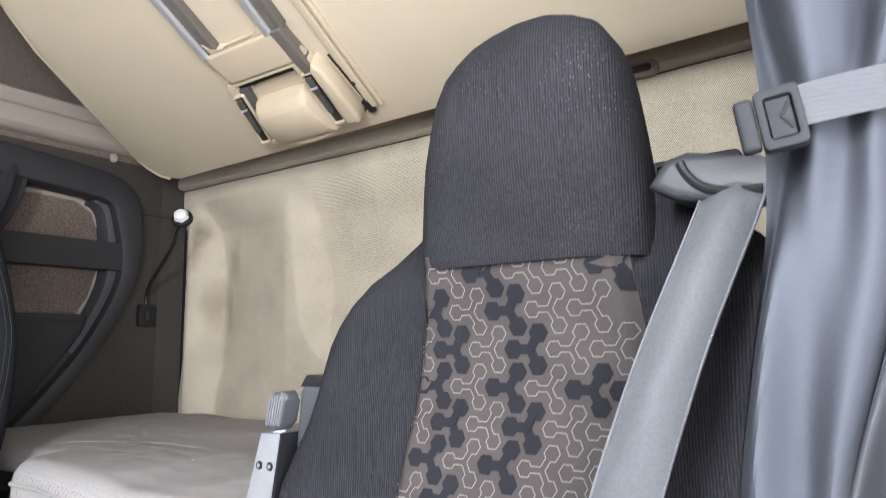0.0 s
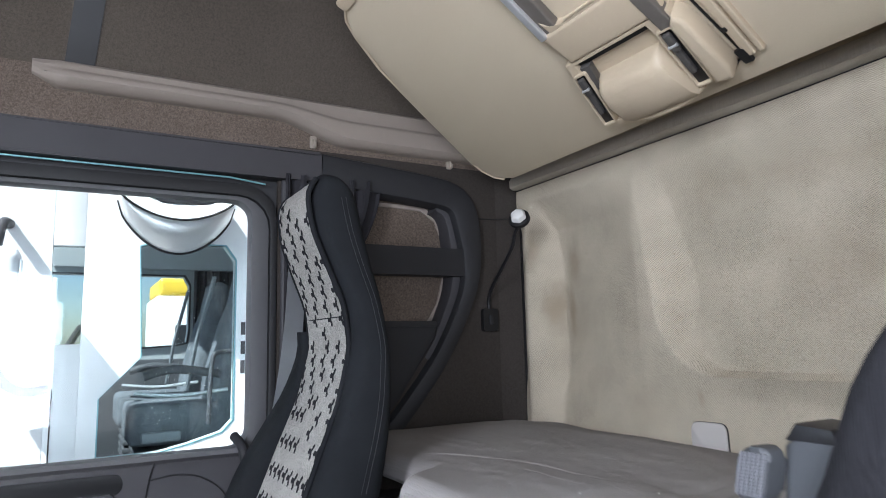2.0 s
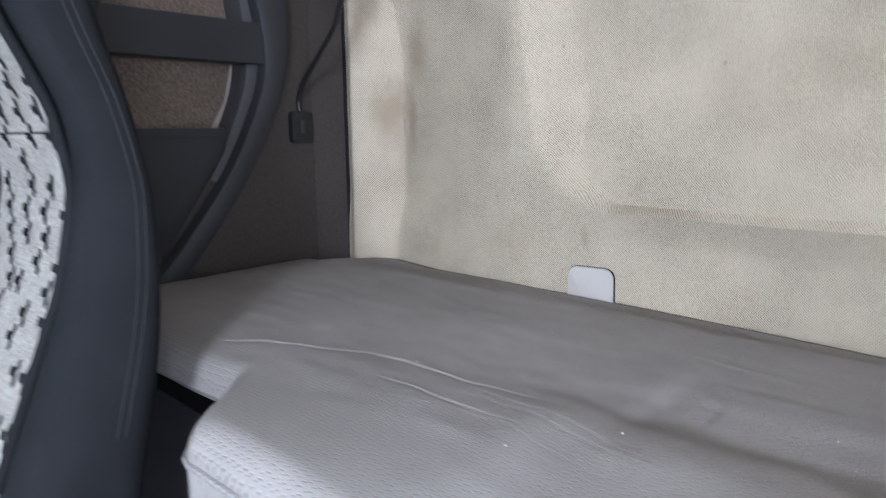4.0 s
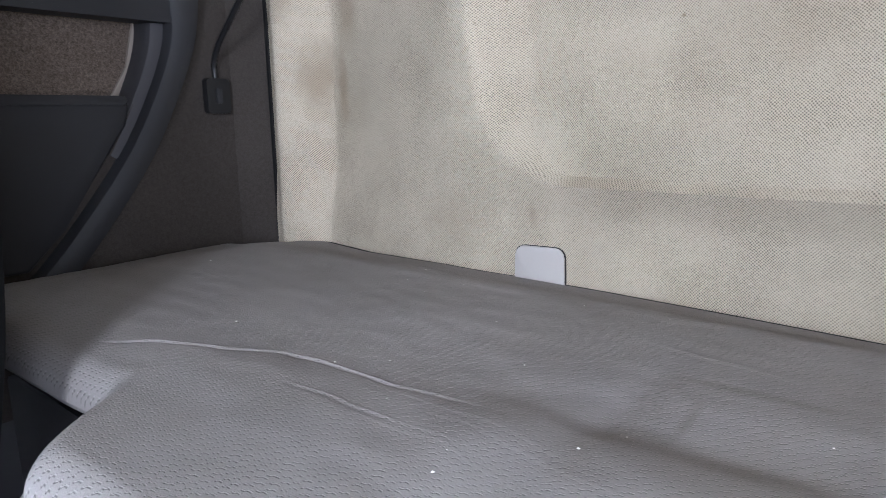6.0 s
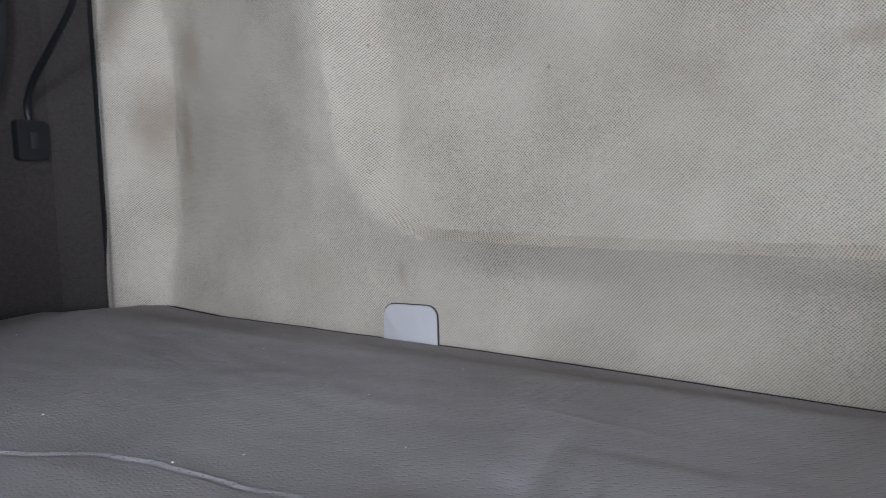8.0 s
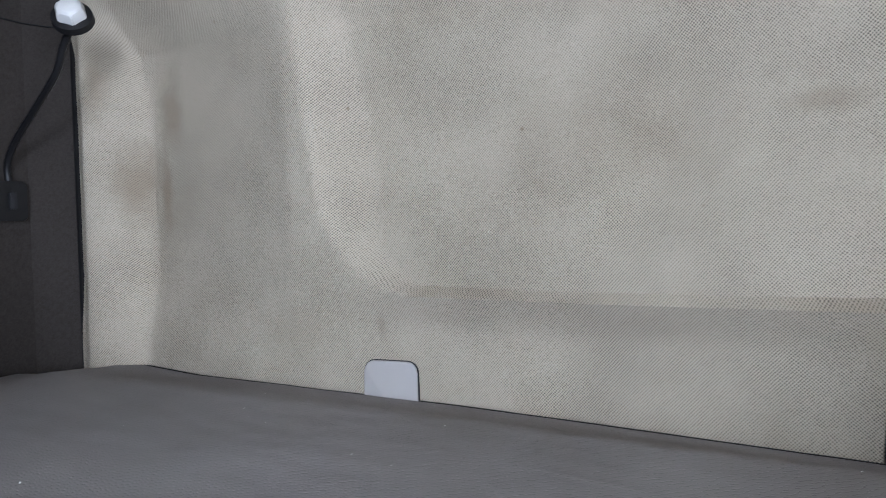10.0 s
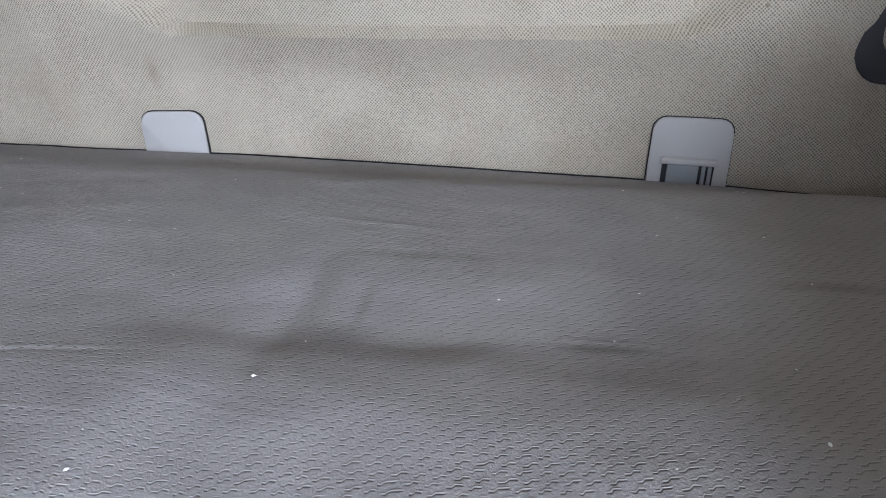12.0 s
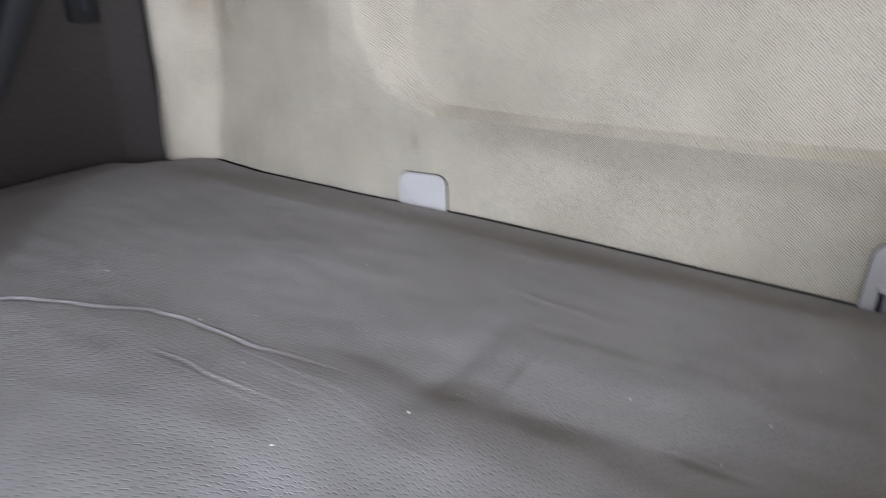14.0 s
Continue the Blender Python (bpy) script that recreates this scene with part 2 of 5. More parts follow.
def zigzag(n, l, b, co, col, bp):
    """Rows of thin stepped grooves, as in the mattress cover."""
    calc = calculator(n, l)
    sep = n.new("ShaderNodeSeparateXYZ")
    l.new(co.outputs["Object"], sep.inputs[0])

    def cloud(scale, detail):
        t = n.new("ShaderNodeTexNoise")
        t.inputs["Scale"].default_value, t.inputs["Detail"].default_value = scale, detail
        l.new(co.outputs["Object"], t.inputs["Vector"])
        return t.outputs[0]
    warp, patch, wear = cloud(38, 2), cloud(130, 2), cloud(9, 3)
    row = calc("MULTIPLY_ADD", sep.outputs[1], 1 / 0.0060, calc("MULTIPLY", warp, 0.9))
    odd = calc("MULTIPLY", calc("PINGPONG", calc("FLOOR", row), 1.0), 2.1)
    across = calc("MULTIPLY_ADD", sep.outputs[0], 2 * math.pi / 0.0120, calc("MULTIPLY_ADD", warp, 8, odd))
    wave = calc("SINE", across)
    kink = calc("MINIMUM", calc("MAXIMUM", calc("MULTIPLY", wave, 2.6), -1.0), 1.0)
    place = calc("SUBTRACT", calc("FRACT", row), calc("MULTIPLY_ADD", kink, 0.17, 0.5))
    groove = calc("POWER", 2.718, calc("MULTIPLY", calc("MULTIPLY", place, place), -95.0))
    lip = calc("SUBTRACT", place, 0.13)
    lip = calc("POWER", 2.718, calc("MULTIPLY", calc("MULTIPLY", lip, lip), -70.0))
    broken = calc("MINIMUM", calc("MAXIMUM", calc("MULTIPLY_ADD", calc("SINE", calc("ADD", across, 1.2)), 2.0, 1.25), 0.0), 1.0)
    strength = calc("MULTIPLY", calc("MULTIPLY", broken, calc("MAXIMUM", calc("MULTIPLY_ADD", patch, 2.6, -0.35), 0.0)), calc("MULTIPLY_ADD", wear, 1.3, 0.3))
    line = calc("MULTIPLY", groove, strength)
    height = calc("SUBTRACT", calc("MULTIPLY", calc("MULTIPLY", lip, strength), 0.6), line)
    b2 = n.new("ShaderNodeBump")
    b2.inputs["Strength"].default_value, b2.inputs["Distance"].default_value = 0.6, 0.0010
    l.new(height, b2.inputs["Height"])
    l.new(bp.outputs[0], b2.inputs["Normal"])
    l.new(b2.outputs[0], b.inputs["Normal"])
    # groove darkening and lip highlight are put into the colour as well
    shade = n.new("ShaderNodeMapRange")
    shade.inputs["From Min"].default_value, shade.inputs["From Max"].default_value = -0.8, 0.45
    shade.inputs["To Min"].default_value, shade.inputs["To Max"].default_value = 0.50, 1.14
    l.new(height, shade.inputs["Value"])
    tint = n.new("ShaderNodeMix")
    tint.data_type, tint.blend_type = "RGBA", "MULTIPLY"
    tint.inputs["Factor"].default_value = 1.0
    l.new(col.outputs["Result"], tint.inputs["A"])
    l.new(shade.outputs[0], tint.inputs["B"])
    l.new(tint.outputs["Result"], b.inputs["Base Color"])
    # dark patches: stains, plus the shade of creases and hollows painted in
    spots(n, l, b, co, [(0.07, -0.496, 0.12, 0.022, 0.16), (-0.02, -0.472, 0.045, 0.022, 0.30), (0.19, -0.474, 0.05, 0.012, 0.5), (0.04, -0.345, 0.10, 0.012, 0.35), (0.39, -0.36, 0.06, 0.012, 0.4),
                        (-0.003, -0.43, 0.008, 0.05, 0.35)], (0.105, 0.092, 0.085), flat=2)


def clear_glass(name, tint):
    m = bpy.data.materials.new(name)
    m.use_nodes = True
    n, l = m.node_tree.nodes, m.node_tree.links
    b = n["Principled BSDF"]
    b.inputs["Base Color"].default_value = (*tint, 1)
    b.inputs["Roughness"].default_value, b.inputs["Transmission Weight"].default_value = 0.02, 1.0
    b.inputs["IOR"].default_value = 1.45
    return m


M_WALL = material("rear_wall_cloth", (0.462, 0.406, 0.318), 0.92, vary=0.10, grain=420, bump=0.2, blotch=3.0, spec=0.15, build=stained_and_shaded)
M_HEADER = material("header_cloth", (0.47, 0.42, 0.345), 0.9, vary=0.08, grain=420, bump=0.2, blotch=5, spec=0.15, build=cords(0.15, 0.12))
M_BUNK = material("bunk_underside_cloth", (0.56, 0.475, 0.350), 0.85, vary=0.06, grain=500, bump=0.2, blotch=2.5, spec=0.2, build=cords(0.12, 0.05))
M_BEIGE = material("beige_plastic", (0.50, 0.41, 0.295), 0.48, vary=0.05, grain=700, bump=0.08, blotch=6)
M_LEDGE = material("ledge_plastic", (0.29, 0.245, 0.21), 0.6, vary=0.06, grain=500, bump=0.1, blotch=5)
M_SIDECLOTH = material("side_cloth", (0.168, 0.132, 0.107), 0.95, vary=0.16, grain=350, bump=0.3, blotch=9, spec=0.1, build=felt(0.55))
M_LINER = material("side_liner", (0.048, 0.041, 0.036), 0.9, vary=0.08, grain=420, bump=0.2, blotch=4, spec=0.15, build=felt(0.30))
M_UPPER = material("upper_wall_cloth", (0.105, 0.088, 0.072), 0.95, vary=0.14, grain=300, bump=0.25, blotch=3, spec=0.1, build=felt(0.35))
M_DARK = material("dark_trim_plastic", (0.020, 0.020, 0.0225), 0.62, vary=0.12, grain=900, bump=0.12, blotch=7)
M_DARK2 = material("grey_trim_plastic", (0.044, 0.042, 0.046), 0.6, vary=0.08, grain=900, bump=0.1, blotch=5)
M_GREYFRAME = material("window_reveal_plastic", (0.085, 0.084, 0.089), 0.6, vary=0.08, grain=600, bump=0.08, blotch=8)
M_LIP = material("shelf_facet_plastic", (0.065, 0.064, 0.069), 0.6, vary=0.08, grain=600, bump=0.08, blotch=8)
M_TRUCKLINING = material("truck_lining", (0.42, 0.43, 0.43), 0.8, vary=0.1, grain=90, bump=0.1, blotch=6)
M_TRUCKSEAT = material("truck_seat_cloth", (0.105, 0.112, 0.123), 0.9, vary=0.35, grain=90, bump=0.3, blotch=12)
M_RUBBER = material("black_rubber", (0.012, 0.012, 0.013), 0.6, vary=0.1, grain=500, bump=0.1)
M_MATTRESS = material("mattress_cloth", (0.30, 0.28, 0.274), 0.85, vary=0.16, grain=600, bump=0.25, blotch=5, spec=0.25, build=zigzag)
M_SEATCORD = material("seat_corded_cloth", (0.022, 0.021, 0.024), 0.92, vary=0.25, grain=500, bump=0.2, blotch=14, spec=0.15, build=dusty)
M_WINGCORD = material("seat_wing_cloth", (0.020, 0.0195, 0.0225), 0.92, vary=0.2, grain=500, bump=0.2, blotch=14, spec=0.15, build=cords(0.6, 0.55, 0.0026))
M_VELOUR = material("seat_smooth_cloth", (0.0145, 0.0155, 0.0175), 0.95, vary=0.22, grain=700, bump=0.25, blotch=10, spec=0.08)
M_TAUPE = material("seat_taupe_cloth", (0.050, 0.043, 0.041), 0.95, vary=0.2, grain=800, bump=0.3, blotch=20, spec=0.15)
M_OUTLINE = material("seat_pale_thread", (0.150, 0.133, 0.125), 0.9, vary=0.15, grain=900, bump=0.3, spec=0.15)
M_MOTIF = material("seat_dark_cloth", (0.013, 0.013, 0.016), 0.95, vary=0.2, grain=900, bump=0.3, spec=0.15)
M_PALECLOTH = material("seat_pale_cloth", (0.37, 0.350, 0.326), 0.95, vary=0.2, grain=700, bump=0.3, blotch=20, spec=0.15, build=pebble(300, 0.7, 0.6, 0.4))
M_CURTAIN = material("curtain_cloth", (0.045, 0.049, 0.058), 0.8, vary=0.10, grain=500, bump=0.1, blotch=6, spec=0.2)
M_CURTAIN2 = material("dark_curtain_cloth", (0.028, 0.027, 0.031), 0.9, vary=0.15, grain=500, bump=0.2, blotch=8, spec=0.2)
M_BELT = material("belt_webbing", (0.18, 0.187, 0.197), 0.6, vary=0.24, grain=400, bump=0.1, spec=0.3)
M_STRAP = material("tie_strap_webbing", (0.115, 0.116, 0.126), 0.7, vary=0.08, grain=500, bump=0.2, build=weave(0, 2400, 0.15))
M_GREYPLASTIC = material("grey_plastic", (0.032, 0.033, 0.036), 0.5, vary=0.06, grain=700, bump=0.06)
M_SILVER = material("satin_metal", (0.62, 0.63, 0.64), 0.45, metal=0.6, vary=0.05, grain=300, bump=0.03)
M_GASKET = material("teal_gasket", (0.20, 0.40, 0.44), 0.3, metal=0.3, vary=0.05)
M_BRACKET = material("dull_bracket_metal", (0.23, 0.235, 0.245), 0.5, metal=0.3, vary=0.06, grain=300, bump=0.03)
M_TAUPEPLASTIC = material("taupe_plastic", (0.125, 0.110, 0.096), 0.5, vary=0.06, grain=700, bump=0.06)
M_LATCH = material("latch_plastic", (0.075, 0.070, 0.066), 0.45, vary=0.08, grain=700, bump=0.05)
M_LEAF = material("hinge_leaf_metal", (0.27, 0.27, 0.275), 0.45, metal=0.3, vary=0.06)
M_HOOK = material("hook_plastic", (0.30, 0.26, 0.215), 0.5, vary=0.05, grain=700, bump=0.05)
M_ARMREST = material("armrest_plastic", (0.050, 0.053, 0.058), 0.45, vary=0.06, grain=700, bump=0.05)
M_KNOB = material("pale_knob_plastic", (0.045, 0.047, 0.051), 0.5, vary=0.06, grain=700, bump=0.05)
M_BUCKLE = material("dark_buckle_plastic", (0.019, 0.0195, 0.0215), 0.65, vary=0.08, grain=700, bump=0.06, spec=0.15)
M_CHROME = material("bright_metal", (0.80, 0.80, 0.80), 0.38, metal=0.7, vary=0.04, grain=300, bump=0.02)
M_WHITE = material("white_plastic", (0.70, 0.69, 0.67), 0.45, vary=0.03, grain=500, bump=0.04)
M_PLATE = material("pale_grey_plastic", (0.49, 0.465, 0.445), 0.5, vary=0.03, grain=700, bump=0.05)
M_BLACK = material("black_plastic", (0.010, 0.010, 0.011), 0.45, vary=0.1, grain=700, bump=0.06)
M_TRUCK = material("white_truck_paint", (0.88, 0.88, 0.87), 0.3, vary=0.03, grain=80, bump=0.01, blotch=2)
M_YELLOW = material("yellow_paint", (0.75, 0.48, 0.04), 0.4, vary=0.05, grain=80, bump=0.02)
M_GROUND = material("yard_paving", (0.20, 0.19, 0.18), 0.9, vary=0.2, grain=40, bump=0.3, blotch=0.6)
M_FLOOR = material("cab_floor_mat", (0.03, 0.03, 0.03), 0.85, vary=0.15, grain=200, bump=0.3)
M_SPECK = material("lint", (0.75, 0.74, 0.72), 0.9, vary=0.05)
M_PANE = clear_glass("window_glass", (0.86, 0.97, 0.985))

# ---- building helpers ----
def smooth(a, b, x):
    k = min(1.0, max(0.0, (x - a) / (b - a)))
    return k * k * (3 - 2 * k)


def table(rows, x):
    """Linear reading of a short table of pairs."""
    if x <= rows[0][0]:
        return rows[0][1]
    for (x0, v0), (x1, v1) in zip(rows, rows[1:]):
        if x <= x1:
            return v0 + (v1 - v0) * (x - x0) / (x1 - x0)
    return rows[-1][1]


def part(name, bm, material, parent=None, label="", shade=True):
    """Links a bmesh as one mesh object, under a thing or a part."""
    me = bpy.data.meshes.new(name)
    bmesh.ops.recalc_face_normals(bm, faces=bm.faces)
    bm.to_mesh(me)
    bm.free()
    for f in me.polygons:
        f.use_smooth = shade
    for m in material if isinstance(material, (list, tuple)) else (material,):
        me.materials.append(m)
    ob = new(name, me)
    if shade:
        me.set_sharp_from_angle(angle=radians(38))
    if parent:
        ob.parent = parent
    if label:
        tagged(ob, label)
    return ob


def thing(name, label, category, place=(0, 0, 0), group="", kind=""):
    ob = new(name)
    ob.location = place
    ob.empty_display_size = 0.05
    return tagged(ob, label, category, group, kind)


def box(lo, hi, bevel=0.004, seg=2, bm=None):
    bm = bm or bmesh.new()
    vs = [bm.verts.new((x, y, z)) for x in (lo[0], hi[0]) for y in (lo[1], hi[1]) for z in (lo[2], hi[2])]
    fs = [bm.faces.new([vs[i] for i in q]) for q in ((0, 1, 3, 2), (4, 6, 7, 5), (0, 4, 5, 1), (2, 3, 7, 6), (0, 2, 6, 4), (1, 5, 7, 3))]
    if bevel:
        es = list({e for f in fs for e in f.edges})
        bmesh.ops.bevel(bm, geom=es, offset=bevel, segments=seg, affect="EDGES", profile=0.6)
    return bm


def prism(points, axis, lo, hi, bevel=0.003, seg=2, bm=None):
    """A flat outline pushed along an axis. points are the two other coordinates in xyz order."""
    bm = bm or bmesh.new()

    def at(p, d):
        c = list(p)
        c.insert(axis, d)
        return bm.verts.new(c)
    a, b = [at(p, lo) for p in points], [at(p, hi) for p in points]
    fs = [bm.faces.new(a), bm.faces.new(b[::-1])]
    for i in range(len(a)):
        j = (i + 1) % len(a)
        fs.append(bm.faces.new((a[j], a[i], b[i], b[j])))
    if bevel:
        es = list(set(fs[0].edges) | set(fs[1].edges))
        bmesh.ops.bevel(bm, geom=es, offset=bevel, segments=seg, affect="EDGES", profile=0.6)
    return bm


def rounded(x0, y0, x1, y1, r, n=5):
    """Outline of a rectangle with round corners."""
    out = []
    for cx, cy, a in ((x1 - r, y1 - r, 0), (x0 + r, y1 - r, 90), (x0 + r, y0 + r, 180), (x1 - r, y0 + r, 270)):
        out += [(cx + r * math.cos(radians(a + 90 * i / n)), cy + r * math.sin(radians(a + 90 * i / n))) for i in range(n + 1)]
    return out


def ring(outer, inner, axis, lo, hi, bevel=0.002, bm=None):
    """A frame between two outlines with the same number of corners."""
    bm = bm or bmesh.new()

    def at(p, d):
        c = list(p)
        c.insert(axis, d)
        return bm.verts.new(c)
    loops = [[at(p, d) for p in o] for o, d in ((outer, lo), (outer, hi), (inner, hi), (inner, lo))]
    n = len(outer)
    edges = []
    for k in range(4):
        a, b = loops[k], loops[(k + 1) % 4]
        for i in range(n):
            j = (i + 1) % n
            bm.faces.new((a[i], a[j], b[j], b[i]))
    bm.edges.ensure_lookup_table()
    if bevel:
        es = [bm.edges.get((lp[i], lp[(i + 1) % n])) for lp in loops for i in range(n)]
        bmesh.ops.bevel(bm, geom=[e for e in es if e], offset=bevel, segments=2, affect="EDGES", profile=0.6)
    return bm


def tube(points, radius, sides=10, bm=None, cap=True):
    """A round bar along points; radius may be a list."""
    bm = bm or bmesh.new()
    pts = [Vector(p) for p in points]
    rad = radius if isinstance(radius, (list, tuple)) else [radius] * len(pts)
    loops, up = [], None
    for i, p in enumerate(pts):
        d = (pts[min(i + 1, len(pts) - 1)] - pts[max(i - 1, 0)]).normalized()
        up = (up - d * up.dot(d)).normalized() if up else d.orthogonal().normalized()
        side = d.cross(up)
        loops.append([bm.verts.new(p + rad[i] * (math.cos(a) * up + math.sin(a) * side)) for a in (2 * math.pi * k / sides for k in range(sides))])
    for a, b in zip(loops, loops[1:]):
        for k in range(sides):
            j = (k + 1) % sides
            bm.faces.new((a[k], a[j], b[j], b[k]))
    if cap:
        bm.faces.new(loops[0][::-1])
        bm.faces.new(loops[-1])
    return bm


def curve_through(points, n=8):
    """Catmull-Rom points through a few places."""
    p = [Vector(q) for q in points]
    out = []
    for i in range(len(p) - 1):
        a, b, c, d = p[max(i - 1, 0)], p[i], p[i + 1], p[min(i + 2, len(p) - 1)]
        for k in range(n):
            t = k / n
            out.append(0.5 * ((2 * b) + (c - a) * t + (2 * a - 5 * b + 4 * c - d) * t * t + (3 * b - a - 3 * c + d) * t ** 3))
    out.append(p[-1])
    return out


def sheet(f, us, vs, thick=None, bm=None):
    """A surface f(u, v) over a grid; thick: a vector by which a back is set off."""
    bm = bm or bmesh.new()
    g = [[bm.verts.new(f(u, v)) for v in vs] for u in us]
    for i in range(len(us) - 1):
        for j in range(len(vs) - 1):
            bm.faces.new((g[i][j], g[i + 1][j], g[i + 1][j + 1], g[i][j + 1]))
    if thick:
        t = Vector(thick)
        h = [[bm.verts.new(v.co + t) for v in row] for row in g]
        for i in range(len(us) - 1):
            for j in range(len(vs) - 1):
                bm.faces.new((h[i][j], h[i][j + 1], h[i + 1][j + 1], h[i + 1][j]))
        rim = [(g[i][0], h[i][0]) for i in range(len(us))] + [(g[-1][j], h[-1][j]) for j in range(1, len(vs))]
        rim += [(g[i][-1], h[i][-1]) for i in range(len(us) - 2, -1, -1)] + [(g[0][j], h[0][j]) for j in range(len(vs) - 2, 0, -1)]
        for (a, b), (c, d) in zip(rim, rim[1:] + rim[:1]):
            bm.faces.new((a, b, d, c))
    return bm


def steps(a, b, n):
    return [a + (b - a) * i / n for i in range(n + 1)]

# ---- the cab's shell ----
XC = -0.033  # middle plane of the cab


def mirror_x(x):
    return 2 * XC - x


def relief(x, z):
    """How far the rear wall's cloth stands forward."""
    u = abs(x - XC)
    # broad pressed field in the middle, with round lower corners
    edge = 0.395 + 0.15 * (min(max(z, 0.92), 1.36) - 0.92)
    r = 0.165
    du, dz = u - (edge + 0.086 - r), (0.876 + r) - z
    inside = (math.hypot(max(du, 0), max(dz, 0)) + min(max(du, dz), 0)) - r
    side = 1.0 if dz <= 0 else max(du, 0.0) / (max(du, 0.0) + dz)
    span = 0.009 + 0.073 * smooth(0.0, 1.0, side)
    brow = min(1.0, max(0.0, (z - 1.336) / 0.10))
    fade = 1 - brow
    low = smooth(0.05, 0.15, dz) * (1 - smooth(0.03, 0.14, du))
    k = min(1.0, max(0.0, 1 + inside / span))
    deep = 0.028 + 0.040 * smooth(0.90, 1.14, z) - 0.020 * smooth(1.06, 0.90, z) * (1 - smooth(0.12, 0.37, u))
    deep *= 1 - 0.55 * smooth(1.12, 1.34, z)
    rim = 0.014 * (1 - 0.35 * low) * (0.25 + 0.75 * smooth(0.70, 0.84, z))
    p = -deep + (deep + rim) * k if inside < 0 else rim * smooth(0.20, 0.0, inside)
    p += 0.002 * math.exp(-(inside / 0.006) ** 2) * low
    # outside it falls back towards the corner
    back = 0.034 + 0.030 * smooth(0.74, 0.90, z)
    p -= back * min(1.0, max(0.0, (u - 0.56) / 0.37))
    p *= fade
    # soft roll under the field
    p -= 0.026 * smooth(0.885, 0.812, z) * (1 - smooth(edge - 0.16, edge + 0.16, u))
    # strip beside each corner that turns towards the cab
    foot = 0.950 + 0.030 * smooth(1.20, 1.38, z)
    climb = min(1.0, max(0.0, (u - foot) / (1.062 - foot)))
    p += (back + 0.022) * fade * (1 - (1 - climb) ** 1.7) * (1 - 0.30 * smooth(1.045, 1.092, u))
    # the cloth swells forward under the header
    p += 0.016 * brow
    return p + 0.0012 * noise.noise(Vector((x * 9, 0, z * 9)))


def rise(x):
    """The upper edge climbs a little towards the driver side."""
    return 0.024 * smooth(-0.2, 0.9, x)


def build_rear_wall():
    xs, zs = steps(-1.125, 1.059, 240), steps(0.55, 1.485, 130)
    ob = part("wall_rear", sheet(lambda x, z: (x, -relief(x, z), z + rise(x) * (z - 0.55) / 0.937), xs, zs, (0, 0.06, 0)), M_WALL)
    tagged(ob, "beige woven cloth rear wall with pressed relief and grimy stains", "wall", kind="structure")
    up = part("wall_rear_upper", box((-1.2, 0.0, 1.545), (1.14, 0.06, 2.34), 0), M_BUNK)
    tagged(up, "plain beige upper rear wall behind the folded bunk", "wall", kind="structure")
    low = part("wall_rear_lower", box((-1.2, 0.0, -0.05), (1.14, 0.06, 0.548), 0), M_LINER)
    tagged(low, "plain rear wall under the mattress", "wall", kind="structure")
    prof = [(0.03, 1.4895), (-0.022, 1.4895), (-0.034, 1.4915), (-0.042, 1.498), (-0.043, 1.520), (-0.032, 1.537), (0.0, 1.548), (0.03, 1.558)]
    bm = sheet(lambda x, k: (x, prof[int(k)][0], prof[int(k)][1] + rise(x)), steps(-1.125, 1.059, 40), list(range(len(prof))))
    head = part("header_trim", bm, M_HEADER)
    gap = part("header_seam", sheet(lambda x, z: (x, -0.012, z + rise(x)), steps(-1.125, 1.059, 40), (1.475, 1.499), (0, 0.01, 0)), M_BLACK)
    tagged(gap, "thin dark seam under the header", "seam", kind="structure")
    tagged(head, "rounded beige cloth header along the rear wall", "trim", kind="structure")
    for i, x in enumerate((-1.131, 1.059)):
        seam = part("corner_seam", box((x, -0.003, 0.55), (x + 0.006, 0.05, 1.52), 0), M_BLACK)
        tagged(seam, "thin black gap between rear wall and side lining", "seam", kind="structure")


build_rear_wall()


def rear_edge(x):
    """Height of the mattress along the rear wall."""
    return table([(-1.15, 0.697), (-1.09, 0.705), (-1.02, 0.714), (-0.96, 0.711), (-0.83, 0.707), (-0.75, 0.709), (-0.60, 0.713), (-0.45, 0.709), (-0.35, 0.704), (-0.05, 0.697), (0.2, 0.690), (0.40, 0.689), (0.60, 0.683), (1.1, 0.672)], x)


# black strip stands in for the shadow in the gap behind the mattress
foot = sheet(lambda x, k: (x, -relief(x, rear_edge(x)) - 0.003, 0.56 if k == 0 else rear_edge(x) - 0.006), steps(-1.12, 1.055, 160), (0, 1), (0, 0.002, 0))
tagged(part("wall_foot", foot, M_BLACK), "black strip standing in for the shadow behind the mattress", "trim", kind="structure")


def pillar_corner(side):
    pts = [(-1.131, 0.05), (-1.131, 0.0), (-1.14, -0.014), (-1.158, -0.045), (-1.17, -0.075), (-1.21, -0.075), (-1.21, 0.05)]
    if side > 0:
        pts = [(mirror_x(x), y) for x, y in pts]
    ob = part("corner_lining", prism(pts, 2, 0.45, 1.62, 0), M_LINER)
    tagged(ob, "grey-brown cloth corner lining beside the rear wall", "lining", kind="structure")


pillar_corner(-1)
pillar_corner(1)

for side in (-1, 1):
    line = [(-1.1685, -0.19, 1.389), (-1.1685, -0.076, 1.391), (-1.157, -0.044, 1.392), (-1.139, -0.013, 1.393)]
    ob = part("lining_seam", tube([(x if side < 0 else mirror_x(x), y, z) for x, y, z in line], 0.0018, 6), M_RUBBER)
    tagged(ob, "thin dark seam across the side lining", "seam", kind="structure")

